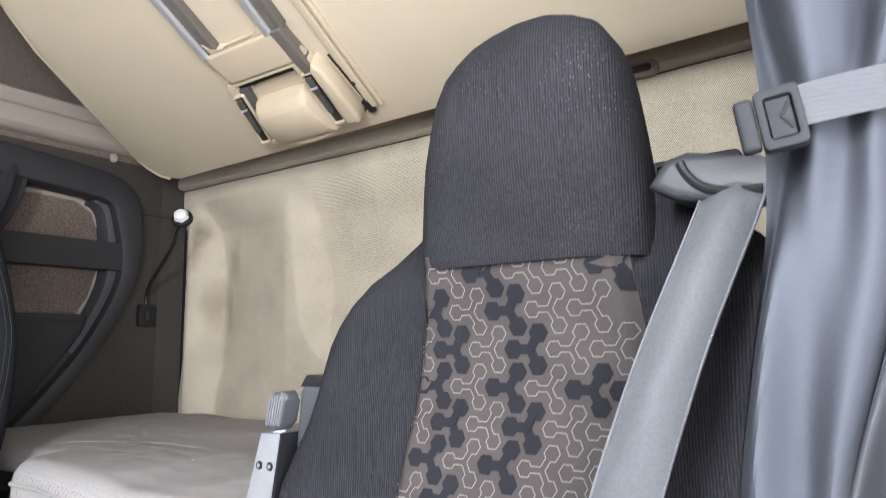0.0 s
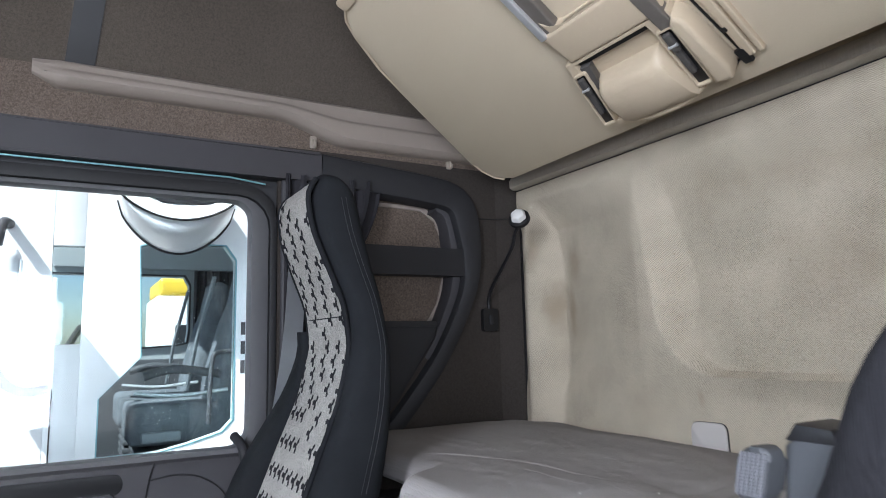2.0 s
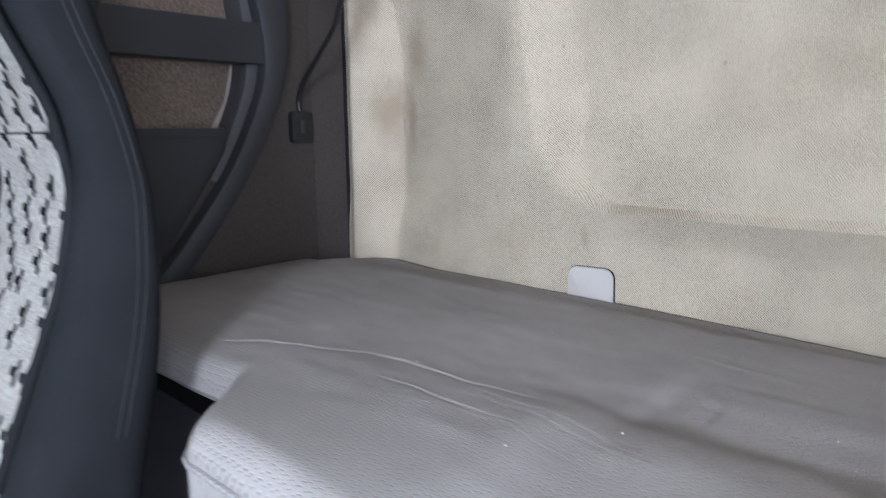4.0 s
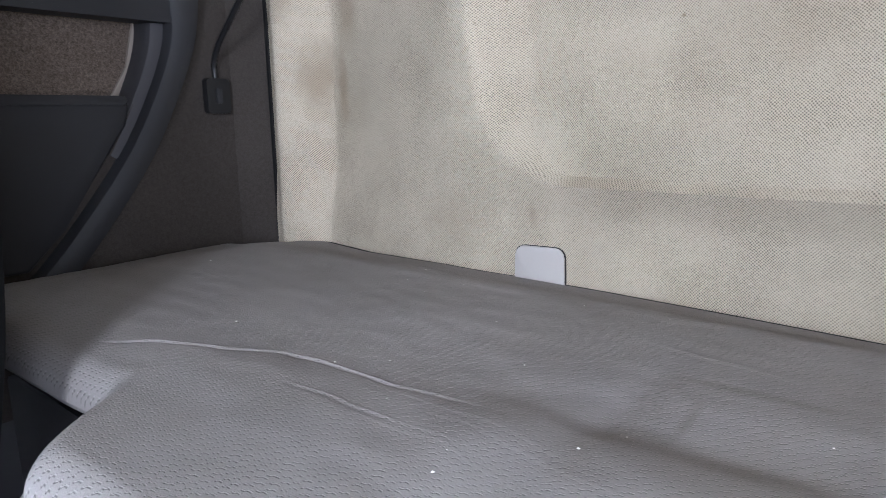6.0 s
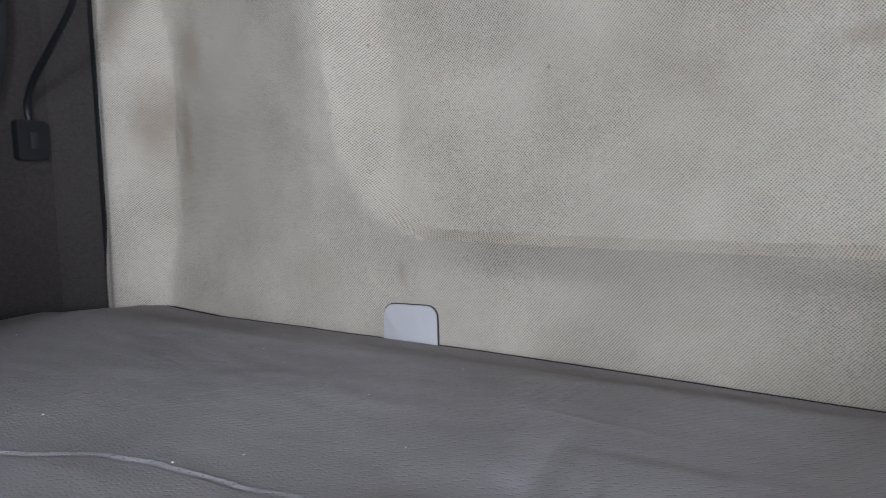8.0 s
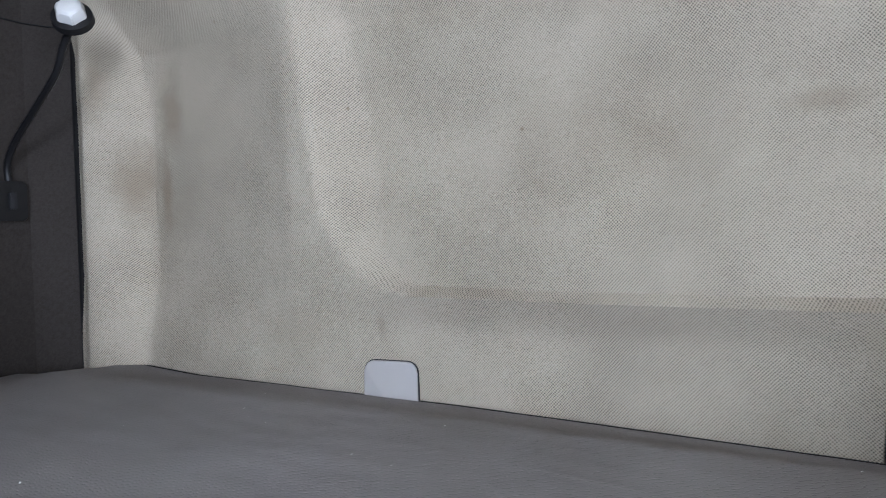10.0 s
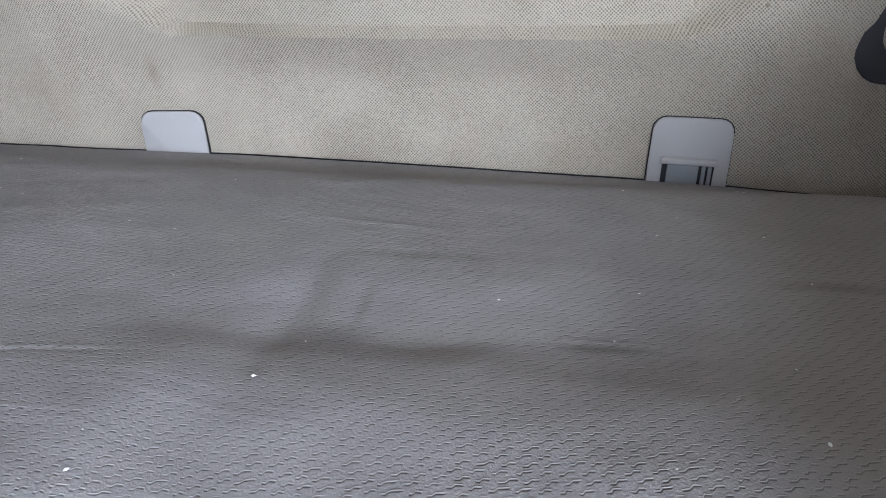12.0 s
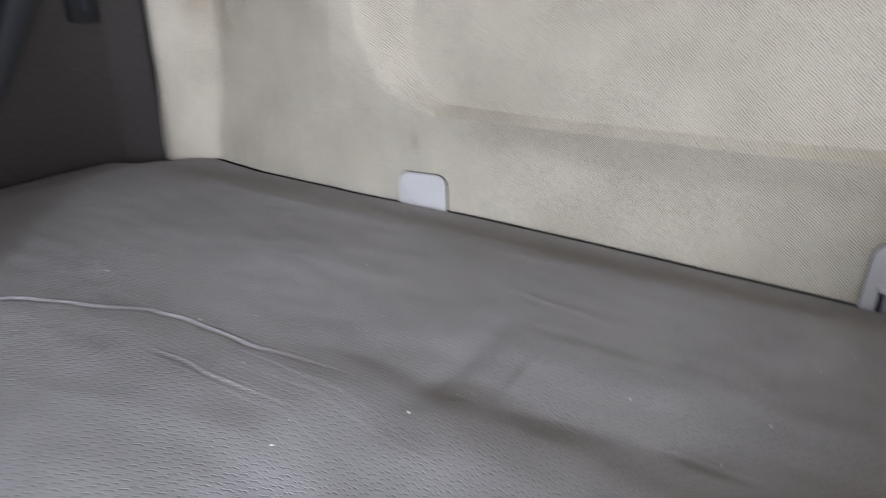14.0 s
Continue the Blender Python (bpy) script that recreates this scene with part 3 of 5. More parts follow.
HOLE = [(-0.66, 1.44), (-0.42, 1.44), (-0.32, 1.435), (-0.265, 1.40), (-0.238, 1.33), (-0.232, 1.22), (-0.262, 1.10), (-0.36, 0.94), (-0.50, 0.76), (-0.66, 0.76)]


def side_wall(side):
    """Lining, window frame, ledge and door card of one side of the cab."""
    def X(a, b):
        return (a, b) if side < 0 else (mirror_x(b), mirror_x(a))
    tag = "left" if side < 0 else "right"
    rim = [(-0.84, 1.56), (-0.5, 1.56), (-0.30, 1.56), (-0.074, 1.56), (-0.074, 1.40), (-0.074, 1.2), (-0.074, 0.95), (-0.074, 0.45), (-0.5, 0.45), (-0.84, 0.45)]
    lo, hi = X(-1.245, -1.17)
    tagged(part("wall_%s" % tag, ring(rim, HOLE, 0, lo, hi, 0), M_LINER), "grey-brown cloth side lining with a recess", "wall", kind="structure")
    lo, hi = X(-1.27, -1.232)
    tagged(part("recess_back", box((lo, -0.72, 0.70), (hi, -0.18, 1.48), 0), M_SIDECLOTH), "brown cloth back of the side recess", "lining", kind="structure")
    lo, hi = X(-1.245, -1.172)
    tagged(part("wall_%s_band" % tag, box((lo, -2.3, 1.546), (hi, -0.074, 1.70), 0), M_SIDECLOTH), "brown flecked cloth band above the window", "wall", kind="structure")
    lo, hi = X(-1.245, -1.182)
    tagged(part("wall_%s_front" % tag, box((lo, -2.3, 0.45), (hi, -1.90, 1.546), 0), M_DARK2), "dark plastic front pillar", "wall", kind="structure")
    lo, hi = X(-1.245, -1.176)
    tagged(part("wall_%s_low" % tag, box((lo, -2.3, -0.05), (hi, 0.0, 0.45), 0), M_DARK2), "dark lower side lining", "wall", kind="structure")

    def lean(y, z):
        k = smooth(1.66, 2.34, z)
        x = -1.185 + 0.20 * k
        return (x if side < 0 else mirror_x(x), y, z)
    tagged(part("wall_%s_upper" % tag, sheet(lean, steps(-2.3, 0.0, 12), steps(1.66, 2.34, 10), ((-0.05 if side < 0 else 0.05), 0, 0)), M_UPPER),
           "dark brown cloth upper side wall leaning inwards", "wall", kind="structure")


side_wall(-1)
side_wall(1)
tagged(part("floor", box((-1.25, -2.35, -0.09), (1.19, 0.06, -0.05), 0), M_FLOOR), "dark rubber cab floor", "floor", kind="structure")
tagged(part("ceiling", box((-1.25, -2.35, 2.34), (1.19, 0.06, 2.40), 0), M_UPPER), "dark cloth cab ceiling", "ceiling", kind="structure")
front = ring([(-1.25, -0.09), (1.19, -0.09), (1.19, 2.40), (-1.25, 2.40)], [(-1.0, 0.95), (1.0, 0.95), (1.0, 1.78), (-1.0, 1.78)], 1, -2.36, -2.30, 0)
tagged(part("wall_front", front, M_DARK2), "dark front bulkhead with the windscreen opening", "wall", kind="structure")
tagged(part("windscreen", box((-1.0, -2.337, 0.95), (1.0, -2.331, 1.78), 0), M_PANE), "clear windscreen glass", "window", kind="structure").visible_shadow = False


def door_with_window():
    """Passenger door: card, window frame, seal and pane."""
    door = thing("door_left", "dark grey cab door with a rain-spotted closed window", "door", (-1.18, -1.35, 0.7), kind="structure")
    inv = Matrix.Translation((1.18, 1.35, -0.7))

    def add(name, bm, m, label=""):
        bmesh.ops.transform(bm, matrix=inv, verts=bm.verts)
        return part(name, bm, m, door, label)
    reveal_out, reveal_in = rounded(-1.85, 0.60, -0.862, 1.402, 0.09), rounded(-1.79, 0.70, -0.912, 1.388, 0.05)
    seal_out = rounded(-1.88, 0.58, -0.842, 1.436, 0.10)
    frame_out = rounded(-1.95, 0.50, -0.80, 1.52, 0.02)
    add("window_frame", ring(reveal_out, reveal_in, 0, -1.243, -1.182, 0.006), M_GREYFRAME, "grey window reveal")
    add("seal", ring(seal_out, reveal_out, 0, -1.225, -1.168, 0.004), M_RUBBER, "black rubber seal")
    add("outer_frame", ring(frame_out, seal_out, 0, -1.24, -1.190, 0.003), M_DARK)
    pane = add("pane", box((-1.240, -1.81, 0.655), (-1.235, -0.900, 1.395), 0), M_PANE)
    pane.visible_shadow = False
    card = [(-1.245, 0.0), (-1.245, 0.690), (-1.19, 0.690), (-1.165, 0.680), (-1.155, 0.655), (-1.155, 0.58), (-1.14, 0.53), (-1.14, 0.0)]
    add("door_card", prism([(x, z) for x, z in card], 1, -1.89, -0.872, 0.004), M_DARK2, "moulded grey door card")
    add("card_joint", tube(curve_through([(-1.163, -1.150, 0.684), (-1.1535, -1.160, 0.655), (-1.1535, -1.168, 0.60), (-1.141, -1.170, 0.53)], 5), 0.0022, 6), M_RUBBER)
    add("card_joint", tube(curve_through([(-1.1535, -1.160, 0.645), (-1.1535, -1.10, 0.652), (-1.1535, -1.04, 0.640), (-1.1535, -0.985, 0.600), (-1.141, -0.95, 0.53)], 6), 0.0022, 6), M_RUBBER)
    add("grab_recess", prism(rounded(-1.62, 0.618, -1.222, 0.668, 0.022), 0, -1.160, -1.1535, 0.002), M_RUBBER, "dark recessed door grip")
    add("grab_bar", prism(rounded(-1.60, 0.600, -1.24, 0.624, 0.010), 0, -1.158, -1.142, 0.006, 3), M_DARK2)
    add("armrest", prism(rounded(-1.70, 0.50, -1.02, 0.585, 0.04), 0, -1.17, -1.085, 0.015, 3), M_DARK)
    add("pull_handle", tube(curve_through([(-1.155, -0.925, 0.50), (-1.115, -0.93, 0.60), (-1.11, -0.94, 0.70), (-1.16, -0.955, 0.735)]), 0.013), M_DARK, "dark curved pull handle")
    return door


door_with_window()


def trim_band(side):
    lo, hi = (-1.19, -1.134) if side < 0 else (mirror_x(-1.134), mirror_x(-1.19))
    ob = part("window_header_trim", prism(rounded(-2.2, 1.455, -0.7195, 1.545, 0.006), 0, lo, hi, 0.010, 3), M_DARK2)
    tagged(ob, "dark grey plastic band above the side window", "trim", kind="structure")
    lo, hi = (-1.20, -1.160) if side < 0 else (mirror_x(-1.160), mirror_x(-1.20))
    ob = part("pillar_trim", box((lo, -0.832, 0.45), (hi, -0.70, 1.462), 0.012, 3), M_DARK2)
    tagged(ob, "dark grey plastic pillar trim beside the window", "trim", kind="structure")


trim_band(-1)
trim_band(1)
# the teal is sky reflected in the strip, put into its colour
tagged(part("gasket", tube([(-1.158, -2.2, 1.452), (-1.158, -0.98, 1.448), (-1.160, -0.88, 1.437)], 0.0028), M_GASKET), "thin gasket strip above the window, sky reflection painted teal", "trim", kind="structure")


def ledge(side):
    """The moulded beige ledge over the window, deeper towards the rear."""
    ys = steps(-1.47, -0.13, 46)

    def bottom(y):
        return 1.640 - 0.062 * smooth(-0.86, -0.62, y)
    bm = bmesh.new()
    loops = []
    for y in ys:
        end = smooth(-1.47, -1.40, y) * smooth(-0.13, -0.19, y)
        b, t = bottom(y), 1.708
        b += (t - b) * 0.45 * (1 - smooth(-1.47, -1.41, y))
        out = 0.052 * (0.25 + 0.75 * end)
        mid = t - (t - b) * 0.42
        pr = [(-1.19, t), (-1.172 + 0.35 * out, t + 0.002), (-1.172 + 0.62 * out, t - 0.008), (-1.172 + 0.68 * out, mid + 0.010), (-1.172 + 0.72 * out, mid + 0.003),
              (-1.172 + 0.92 * out, mid - 0.004), (-1.172 + out, mid - 0.014), (-1.172 + out, b + 0.018), (-1.172 + 0.75 * out, b + 0.004), (-1.172 + 0.3 * out, b), (-1.19, b)]
        loops.append([bm.verts.new((x if side < 0 else mirror_x(x), y, z)) for x, z in pr])
    for a, b in zip(loops, loops[1:]):
        for k in range(len(a)):
            j = (k + 1) % len(a)
            bm.faces.new((a[k], a[j], b[j], b[k]))
    bm.faces.new(loops[0])
    bm.faces.new(loops[-1])
    tagged(part("side_ledge", bm, M_LEDGE), "moulded beige-brown plastic ledge above the window", "ledge", kind="structure")


ledge(-1)
ledge(1)


def coat_hook(y, z):
    hook = thing("coat_hook", "small grey-beige plastic coat hook on the side wall", "hook", (-1.172, y, z), "coat hooks")
    part("plate", prism(rounded(-0.010, -0.019, 0.010, 0.019, 0.004), 0, 0.0, 0.006, 0.002), M_HOOK, hook)
    part("arm", tube(curve_through([(0.004, 0, 0.008), (0.014, 0, 0.002), (0.017, 0, -0.012), (0.020, 0, -0.016), (0.024, 0, -0.004)], 4), 0.0048, 8), M_HOOK, hook)


coat_hook(-0.259, 1.571)
coat_hook(-0.735, 1.585)

# strap on the upper wall, and the cabinet over the windscreen
strap = sheet(lambda y, z: (-1.185 + 0.20 * smooth(1.66, 2.34, z) + 0.004, y + 0.10 * (z - 1.72), z), steps(-1.40, -1.33, 3), steps(1.715, 1.95, 6), (-0.003, 0, 0))
tagged(part("wall_strap", strap, M_BLACK), "dark elastic strap on the upper side wall", "strap")
cab = thing("overhead_cabinet", "beige-brown moulded cabinet over the windscreen", "cabinet", (0, -1.9, 1.8))
part("body", prism([(-0.44, 0.0), (0.30, 0.02), (0.36, 0.06), (0.39, 0.14), (0.39, 0.52), (-0.44, 0.52)], 0, -1.03, 0.97, 0.01), M_LEDGE, cab)
for k, x in enumerate((-0.68, -0.03, 0.62)):
    part("flap", box((x - 0.29, 0.388, 0.14), (x + 0.29, 0.400, 0.46), 0.008), M_BEIGE, cab)

# ---- shelf frame on the side wall ----
def band(path, widths, x0, x1, r):
    """A bar of rounded box section along a path of (y, z)."""
    bm = bmesh.new()
    pts = [Vector((0, *p)) for p in path]
    loops = []
    for i, p in enumerate(pts):
        d = (pts[min(i + 1, len(pts) - 1)] - pts[max(i - 1, 0)]).normalized()
        nrm = Vector((0, -d.z, d.y))
        w = widths[i] / 2
        sec = [(-w, x0), (-w, x1 - r), (-w + 0.3 * r, x1 - 0.3 * r), (-w + r, x1), (w - r, x1), (w - 0.3 * r, x1 - 0.3 * r), (w, x1 - r), (w, x0)]
        loops.append([bm.verts.new((x, p.y + nrm.y * s, p.z + nrm.z * s)) for s, x in sec])
    for a, b in zip(loops, loops[1:]):
        for k in range(len(a)):
            j = (k + 1) % len(a)
            bm.faces.new((a[k], a[j], b[j], b[k]))
    bm.faces.new(loops[0])
    bm.faces.new(loops[-1])
    return bm


def side_shelf():
    """Dark D-shaped frame with a cross bar and a pocket."""
    sh = thing("side_shelf", "dark plastic D-shaped storage frame with bar and pocket", "shelf", (0, 0, 0))
    key = [(-0.7175, 1.497), (-0.56, 1.485), (-0.38, 1.470), (-0.275, 1.455), (-0.225, 1.418), (-0.203, 1.34), (-0.194, 1.23), (-0.216, 1.115), (-0.312, 0.930), (-0.443, 0.765), (-0.53, 0.675)]
    path = [(p.y, p.z) for p in curve_through([(0, y, z) for y, z in key], 5)]
    n = len(path) - 1
    widths = [0.098 - 0.043 * smooth(0.42, 0.75, i / n) for i in range(n + 1)]
    part("frame", band(path, widths, -1.20, -1.132, 0.018), M_DARK, sh)
    lip = [(y - 0.03, z - 0.02) for y, z in path[int(n * 0.30):int(n * 0.82)]]
    part("inner_lip", band(lip, [0.07] * len(lip), -1.232, -1.165, 0.02), M_DARK2, sh, "mid-grey inner facet of the frame")
    part("cross_bar", prism(rounded(-0.62, 1.186, -0.212, 1.276, 0.014), 0, -1.20, -1.140, 0.014, 3), M_DARK, sh)
    pocket = [(-0.66, 1.034), (-0.335, 1.034), (-0.322, 1.022), (-0.33, 0.985), (-0.47, 0.79), (-0.54, 0.72), (-0.66, 0.72)]
    part("pocket_front", prism(pocket, 0, -1.19, -1.158, 0.008, 3), M_DARK, sh)
    part("pocket_lip", prism(rounded(-0.66, 1.022, -0.328, 1.040, 0.006), 0, -1.20, -1.150, 0.005), M_DARK, sh)
    frame_in = [(y * 0.96 - 0.035, (z - 1.1) * 0.93 + 1.1) for y, z in HOLE]
    frame_out = [(y * 0.985 - 0.012, (z - 1.1) * 0.97 + 1.1) for y, z in HOLE]
    part("back_rim", ring(frame_out, frame_in, 0, -1.236, -1.226, 0.003), M_LEDGE, sh, "brown piping round the recess back")


side_shelf()

# ---- reading lamp ----
def reading_lamp():
    lamp = thing("reading_lamp", "black gooseneck reading lamp with a white head", "lamp", (-1.168, -0.120, 1.042))
    base = part("base", prism(rounded(-0.029, -0.038, 0.029, 0.038, 0.007), 0, -0.003, 0.016, 0.004, 3), M_BLACK, lamp)
    part("switch", prism(rounded(-0.007, -0.016, 0.007, 0.016, 0.003), 0, 0.014, 0.020, 0.002), M_DARK, base)
    neck = curve_through([(0.008, 0, 0.030), (0.012, -0.004, 0.070), (0.052, -0.012, 0.112), (0.130, -0.026, 0.162), (0.205, -0.038, 0.215), (0.235, -0.045, 0.255), (0.258, -0.048, 0.280)], 12)
    bm = tube(neck, [0.0058 + 0.0008 * (i % 2) for i in range(len(neck))], 10)
    part("gooseneck", bm, M_BLACK, lamp, "ribbed black flexible neck")
    turn = pose(0.268, -0.050, 0.298, 62, 0, 38)
    bm = tube([(0, 0, 0.010), (0, 0, 0.006), (0, 0, -0.006), (0, 0, -0.016)], [0.020, 0.032, 0.033, 0.022], 20)
    bmesh.ops.transform(bm, matrix=turn, verts=bm.verts)
    part("collar", bm, M_BLACK, lamp)
    bm = tube([(0, 0, 0.004), (0, 0, 0.018), (0, 0, 0.027), (0, 0, 0.030)], [0.026, 0.025, 0.020, 0.012], 6)
    bmesh.ops.bevel(bm, geom=list(bm.edges), offset=0.002, segments=2, affect="EDGES")
    bmesh.ops.transform(bm, matrix=turn, verts=bm.verts)
    part("head", bm, M_WHITE, lamp, "white six-sided lamp head")


reading_lamp()

# ---- hinge covers low on the rear wall ----
def hinge_cover(x0, x1, top, slot):
    c = thing("hinge_cover", "pale grey plastic hinge cover, %s, on the rear wall" % ("slotted" if slot else "plain"), "cover", ((x0 + x1) / 2, -0.0005 - relief((x0 + x1) / 2, 0.72), 0.64), "hinge covers")
    c.rotation_euler[2] = math.atan2(relief(x0, 0.72) - relief(x1, 0.72), x1 - x0)
    w, h = (x1 - x0) / 2, top - 0.64
    out = [(-w - 0.003, -0.02), (w + 0.003, -0.02)] + [(w, h - 0.018)] + [(w - 0.018 + 0.018 * math.cos(radians(a)), h - 0.018 + 0.018 * math.sin(radians(a))) for a in (22, 45, 68, 90)]
    out += [(-w + 0.018 + 0.018 * math.cos(radians(a)), h - 0.018 + 0.018 * math.sin(radians(a))) for a in (90, 112, 135, 158, 180)]
    grow = [(x * (w + 0.0010) / w, v + 0.0010 if v > 0 else v) for x, v in out]
    # dark rim behind the plate stands in for the shadow round its edge
    part("gasket", prism(grow, 1, -0.0050, 0.004, 0), M_RUBBER, c)
    if slot:
        part("plate", prism([p for p in out], 1, -0.009, 0.004, 0.003, 3), M_PLATE, c)
        part("slot", box((-0.034, -0.0105, -0.02), (0.034, -0.006, h - 0.060), 0.001), M_BLACK, c, "dark slot")
        part("hood", box((-0.037, -0.017, h - 0.063), (0.037, -0.007, h - 0.054), 0.003, 3), M_PLATE, c)
        part("hinge_leaf", box((-0.027, -0.0130, -0.02), (0.014, -0.010, h - 0.064), 0.001), M_LEAF, c, "dull metal hinge leaf")
        for x in (0.018, 0.026):
            part("leaf_rib", box((x, -0.0140, -0.02), (x + 0.005, -0.010, h - 0.064), 0.001), M_LEAF, c)
    else:
        part("plate", prism(out, 1, -0.009, 0.004, 0.003, 3), M_PLATE, c)


hinge_cover(-0.455, -0.362, 0.763, False)
hinge_cover(0.288, 0.391, 0.775, True)

# ---- switches and the control panel on the rear wall ----
def switch_panel(x0, x1, z0, z1, count):
    p = thing("switch_panel", "black rear wall panel with rocker switches" if count > 1 else "small black rear wall switch", "switch", ((x0 + x1) / 2, -0.045, (z0 + z1) / 2), "rear wall switches")
    w, h = (x1 - x0) / 2, (z1 - z0) / 2
    part("frame", ring(rounded(-w, -h, w, h, 0.010), rounded(-w + 0.010, -h + 0.012, w - 0.010, h - 0.012, 0.004), 1, -0.012, 0.07, 0.003), M_DARK, p)
    part("backing", box((-w + 0.006, -0.002, -h + 0.006), (w - 0.006, 0.02, h - 0.006), 0), M_BLACK, p)
    pitch = (2 * w - 0.024) / count
    for k in range(count):
        a = -w + 0.012 + k * pitch
        part("rocker", box((a + 0.001, -0.010, -h + 0.014), (a + pitch - 0.001, 0.0, h - 0.014), 0.003), M_DARK2, p)


switch_panel(0.624, 0.730, 1.236, 1.302, 3)
switch_panel(0.560, 0.600, 1.240, 1.300, 1)


def control_panel():
    p = thing("control_panel", "dark grey rounded panel with a perforated grille on the rear wall", "panel", (0.622, -0.004 - relief(0.62, 0.995), 0.976))
    part("bezel", ring(rounded(-0.115, -0.150, 0.115, 0.150, 0.045), rounded(-0.085, -0.118, 0.085, 0.118, 0.03), 1, -0.016, 0.03, 0.006), M_DARK2, p)
    part("backing", prism(rounded(-0.09, -0.122, 0.09, 0.122, 0.03), 1, -0.002, 0.008, 0), M_BLACK, p)
    bm = bmesh.new()
    for i in range(22):
        x = -0.081 + i * 0.0077
        box((x, -0.008, -0.116), (x + 0.0035, -0.003, 0.116), 0, bm=bm)
    for i in range(30):
        z = -0.114 + i * 0.0077
        box((-0.083, -0.0075, z), (0.083, -0.0035, z + 0.0035), 0, bm=bm)
    tagged(part("grille", bm, M_DARK, p), kind="stuff")


control_panel()
grip = thing("header_grip", "brown plastic recessed grip in the rear wall header", "grip", (0.54, -0.037, 1.515))
part("cup", prism(rounded(-0.042, -0.016, 0.042, 0.016, 0.012), 1, -0.006, 0.01, 0.003), M_LEDGE, grip)
part("insert", prism(rounded(-0.026, -0.008, 0.026, 0.008, 0.005), 1, -0.009, -0.004, 0.002), M_DARK2, grip)

# ---- lower bunk ----
def front_line(x):
    """y of the mattress front: it bulges forward between the seats."""
    u = abs(x - XC)
    return -0.705 - 0.125 * (1 - smooth(0.345, 0.50, u))


# creases in the mattress cover: a line of (x, y), where it fades in and out along x, its height and half width
WRINKLES = [
    ([(-0.66, -0.636), (-0.635, -0.626), (-0.584, -0.600), (-0.515, -0.577), (-0.46, -0.556), (-0.425, -0.538), (-0.36, -0.535), (-0.264, -0.532), (-0.18, -0.524), (-0.12, -0.528), (-0.03, -0.560)], -0.68, -0.62, -0.34, -0.10, 0.0017, 0.0016),
    ([(-0.47, -0.616), (-0.431, -0.602), (-0.326, -0.599), (-0.281, -0.596), (-0.221, -0.598), (-0.167, -0.596), (-0.09, -0.602), (0.05, -0.64)], -0.38, -0.30, -0.24, -0.12, 0.0009, 0.0015),
    ([(-0.50, -0.545), (-0.40, -0.552), (-0.25, -0.546), (-0.10, -0.556), (0.10, -0.61)], -0.30, -0.20, -0.08, 0.04, 0.0003, 0.0016),
    ([(-0.45, -0.575), (-0.30, -0.566), (-0.15, -0.566), (0.0, -0.592), (0.15, -0.64)], -0.22, -0.12, -0.02, 0.08, 0.0003, 0.0016),
    ([(-0.30, -0.612), (-0.15, -0.606), (0.0, -0.628), (0.1, -0.66)], -0.28, -0.18, -0.05, 0.06, 0.0002, 0.0016),
    ([(0.12, -0.462), (0.17, -0.461), (0.22, -0.466), (0.28, -0.47)], 0.14, 0.17, 0.21, 0.24, 0.0007, 0.0030),
    ([(0.30, -0.352), (0.39, -0.354), (0.50, -0.362)], 0.32, 0.37, 0.42, 0.48, 0.0006, 0.0032),
    ([(-0.12, -0.266), (-0.05, -0.272), (0.03, -0.284), (0.08, -0.288)], -0.11, -0.06, 0.0, 0.07, 0.0006, 0.0040),
]


def mattress_top(x, y):
    edge = rear_edge(x) - 0.001
    z = 0.728 + (edge - 0.728) * smooth(-0.16, -0.006, y)
    z += 0.040 * math.exp(-(((x - 0.42) / 0.24) ** 2 + ((y + 0.66) / 0.13) ** 2))
    u = abs(x - XC)
    wander = 0.0015 * math.sin(31 * x) + 0.0010 * math.sin(83 * x + 1.0)
    for line, x0, x1, x2, x3, high, wide in WRINKLES:
        there = smooth(x0, x1, x) * (1 - smooth(x2, x3, x))
        if there:
            d = y - table(line, x) - wander
            if abs(d) < 0.05:
                there *= 0.8 + 0.45 * noise.noise(Vector((x * 23, line[0][1] * 50, 0)))
                z += there * high * (math.exp(-(d / wide) ** 2) - 0.9 * math.exp(-((d + 2.6 * wide) / (1.9 * wide)) ** 2))
    crest = -0.470 - 0.03 * smooth(0.0, 0.3, x) - 0.04 * smooth(-0.1, -0.4, x) + 0.02 * noise.noise(Vector((x * 7, 0, 5)))
    local = smooth(-0.28, -0.02, x) * (1 - smooth(0.16, 0.42, x))
    uneven = 0.65 + 0.7 * noise.noise(Vector((x * 11, 3, 1)))
    hump = local * (0.008 * uneven * smooth(crest + 0.02, crest - 0.08, y) - 0.014 * smooth(crest - 0.08, -0.80, y))
    z += (hump + 0.008 * (1 - local) * smooth(-0.50, -0.66, y)) * (1 - smooth(0.30, 0.52, u))
    z -= 0.012 * smooth(-0.58, -0.72, y) * smooth(0.42, 0.60, u)
    # shallow hollows where people have sat
    z -= 0.006 * math.exp(-(((x - 0.02) / 0.16) ** 2 + ((y + 0.47) / 0.05) ** 2))
    z -= 0.005 * math.exp(-(((x - 0.26) / 0.12) ** 2 + ((y + 0.43) / 0.05) ** 2))
    z -= 0.006 * math.exp(-(((x + 0.06) / 0.02) ** 2 + ((y + 0.43) / 0.10) ** 2))
    z -= 0.012 * smooth(0.98, 1.08, u)
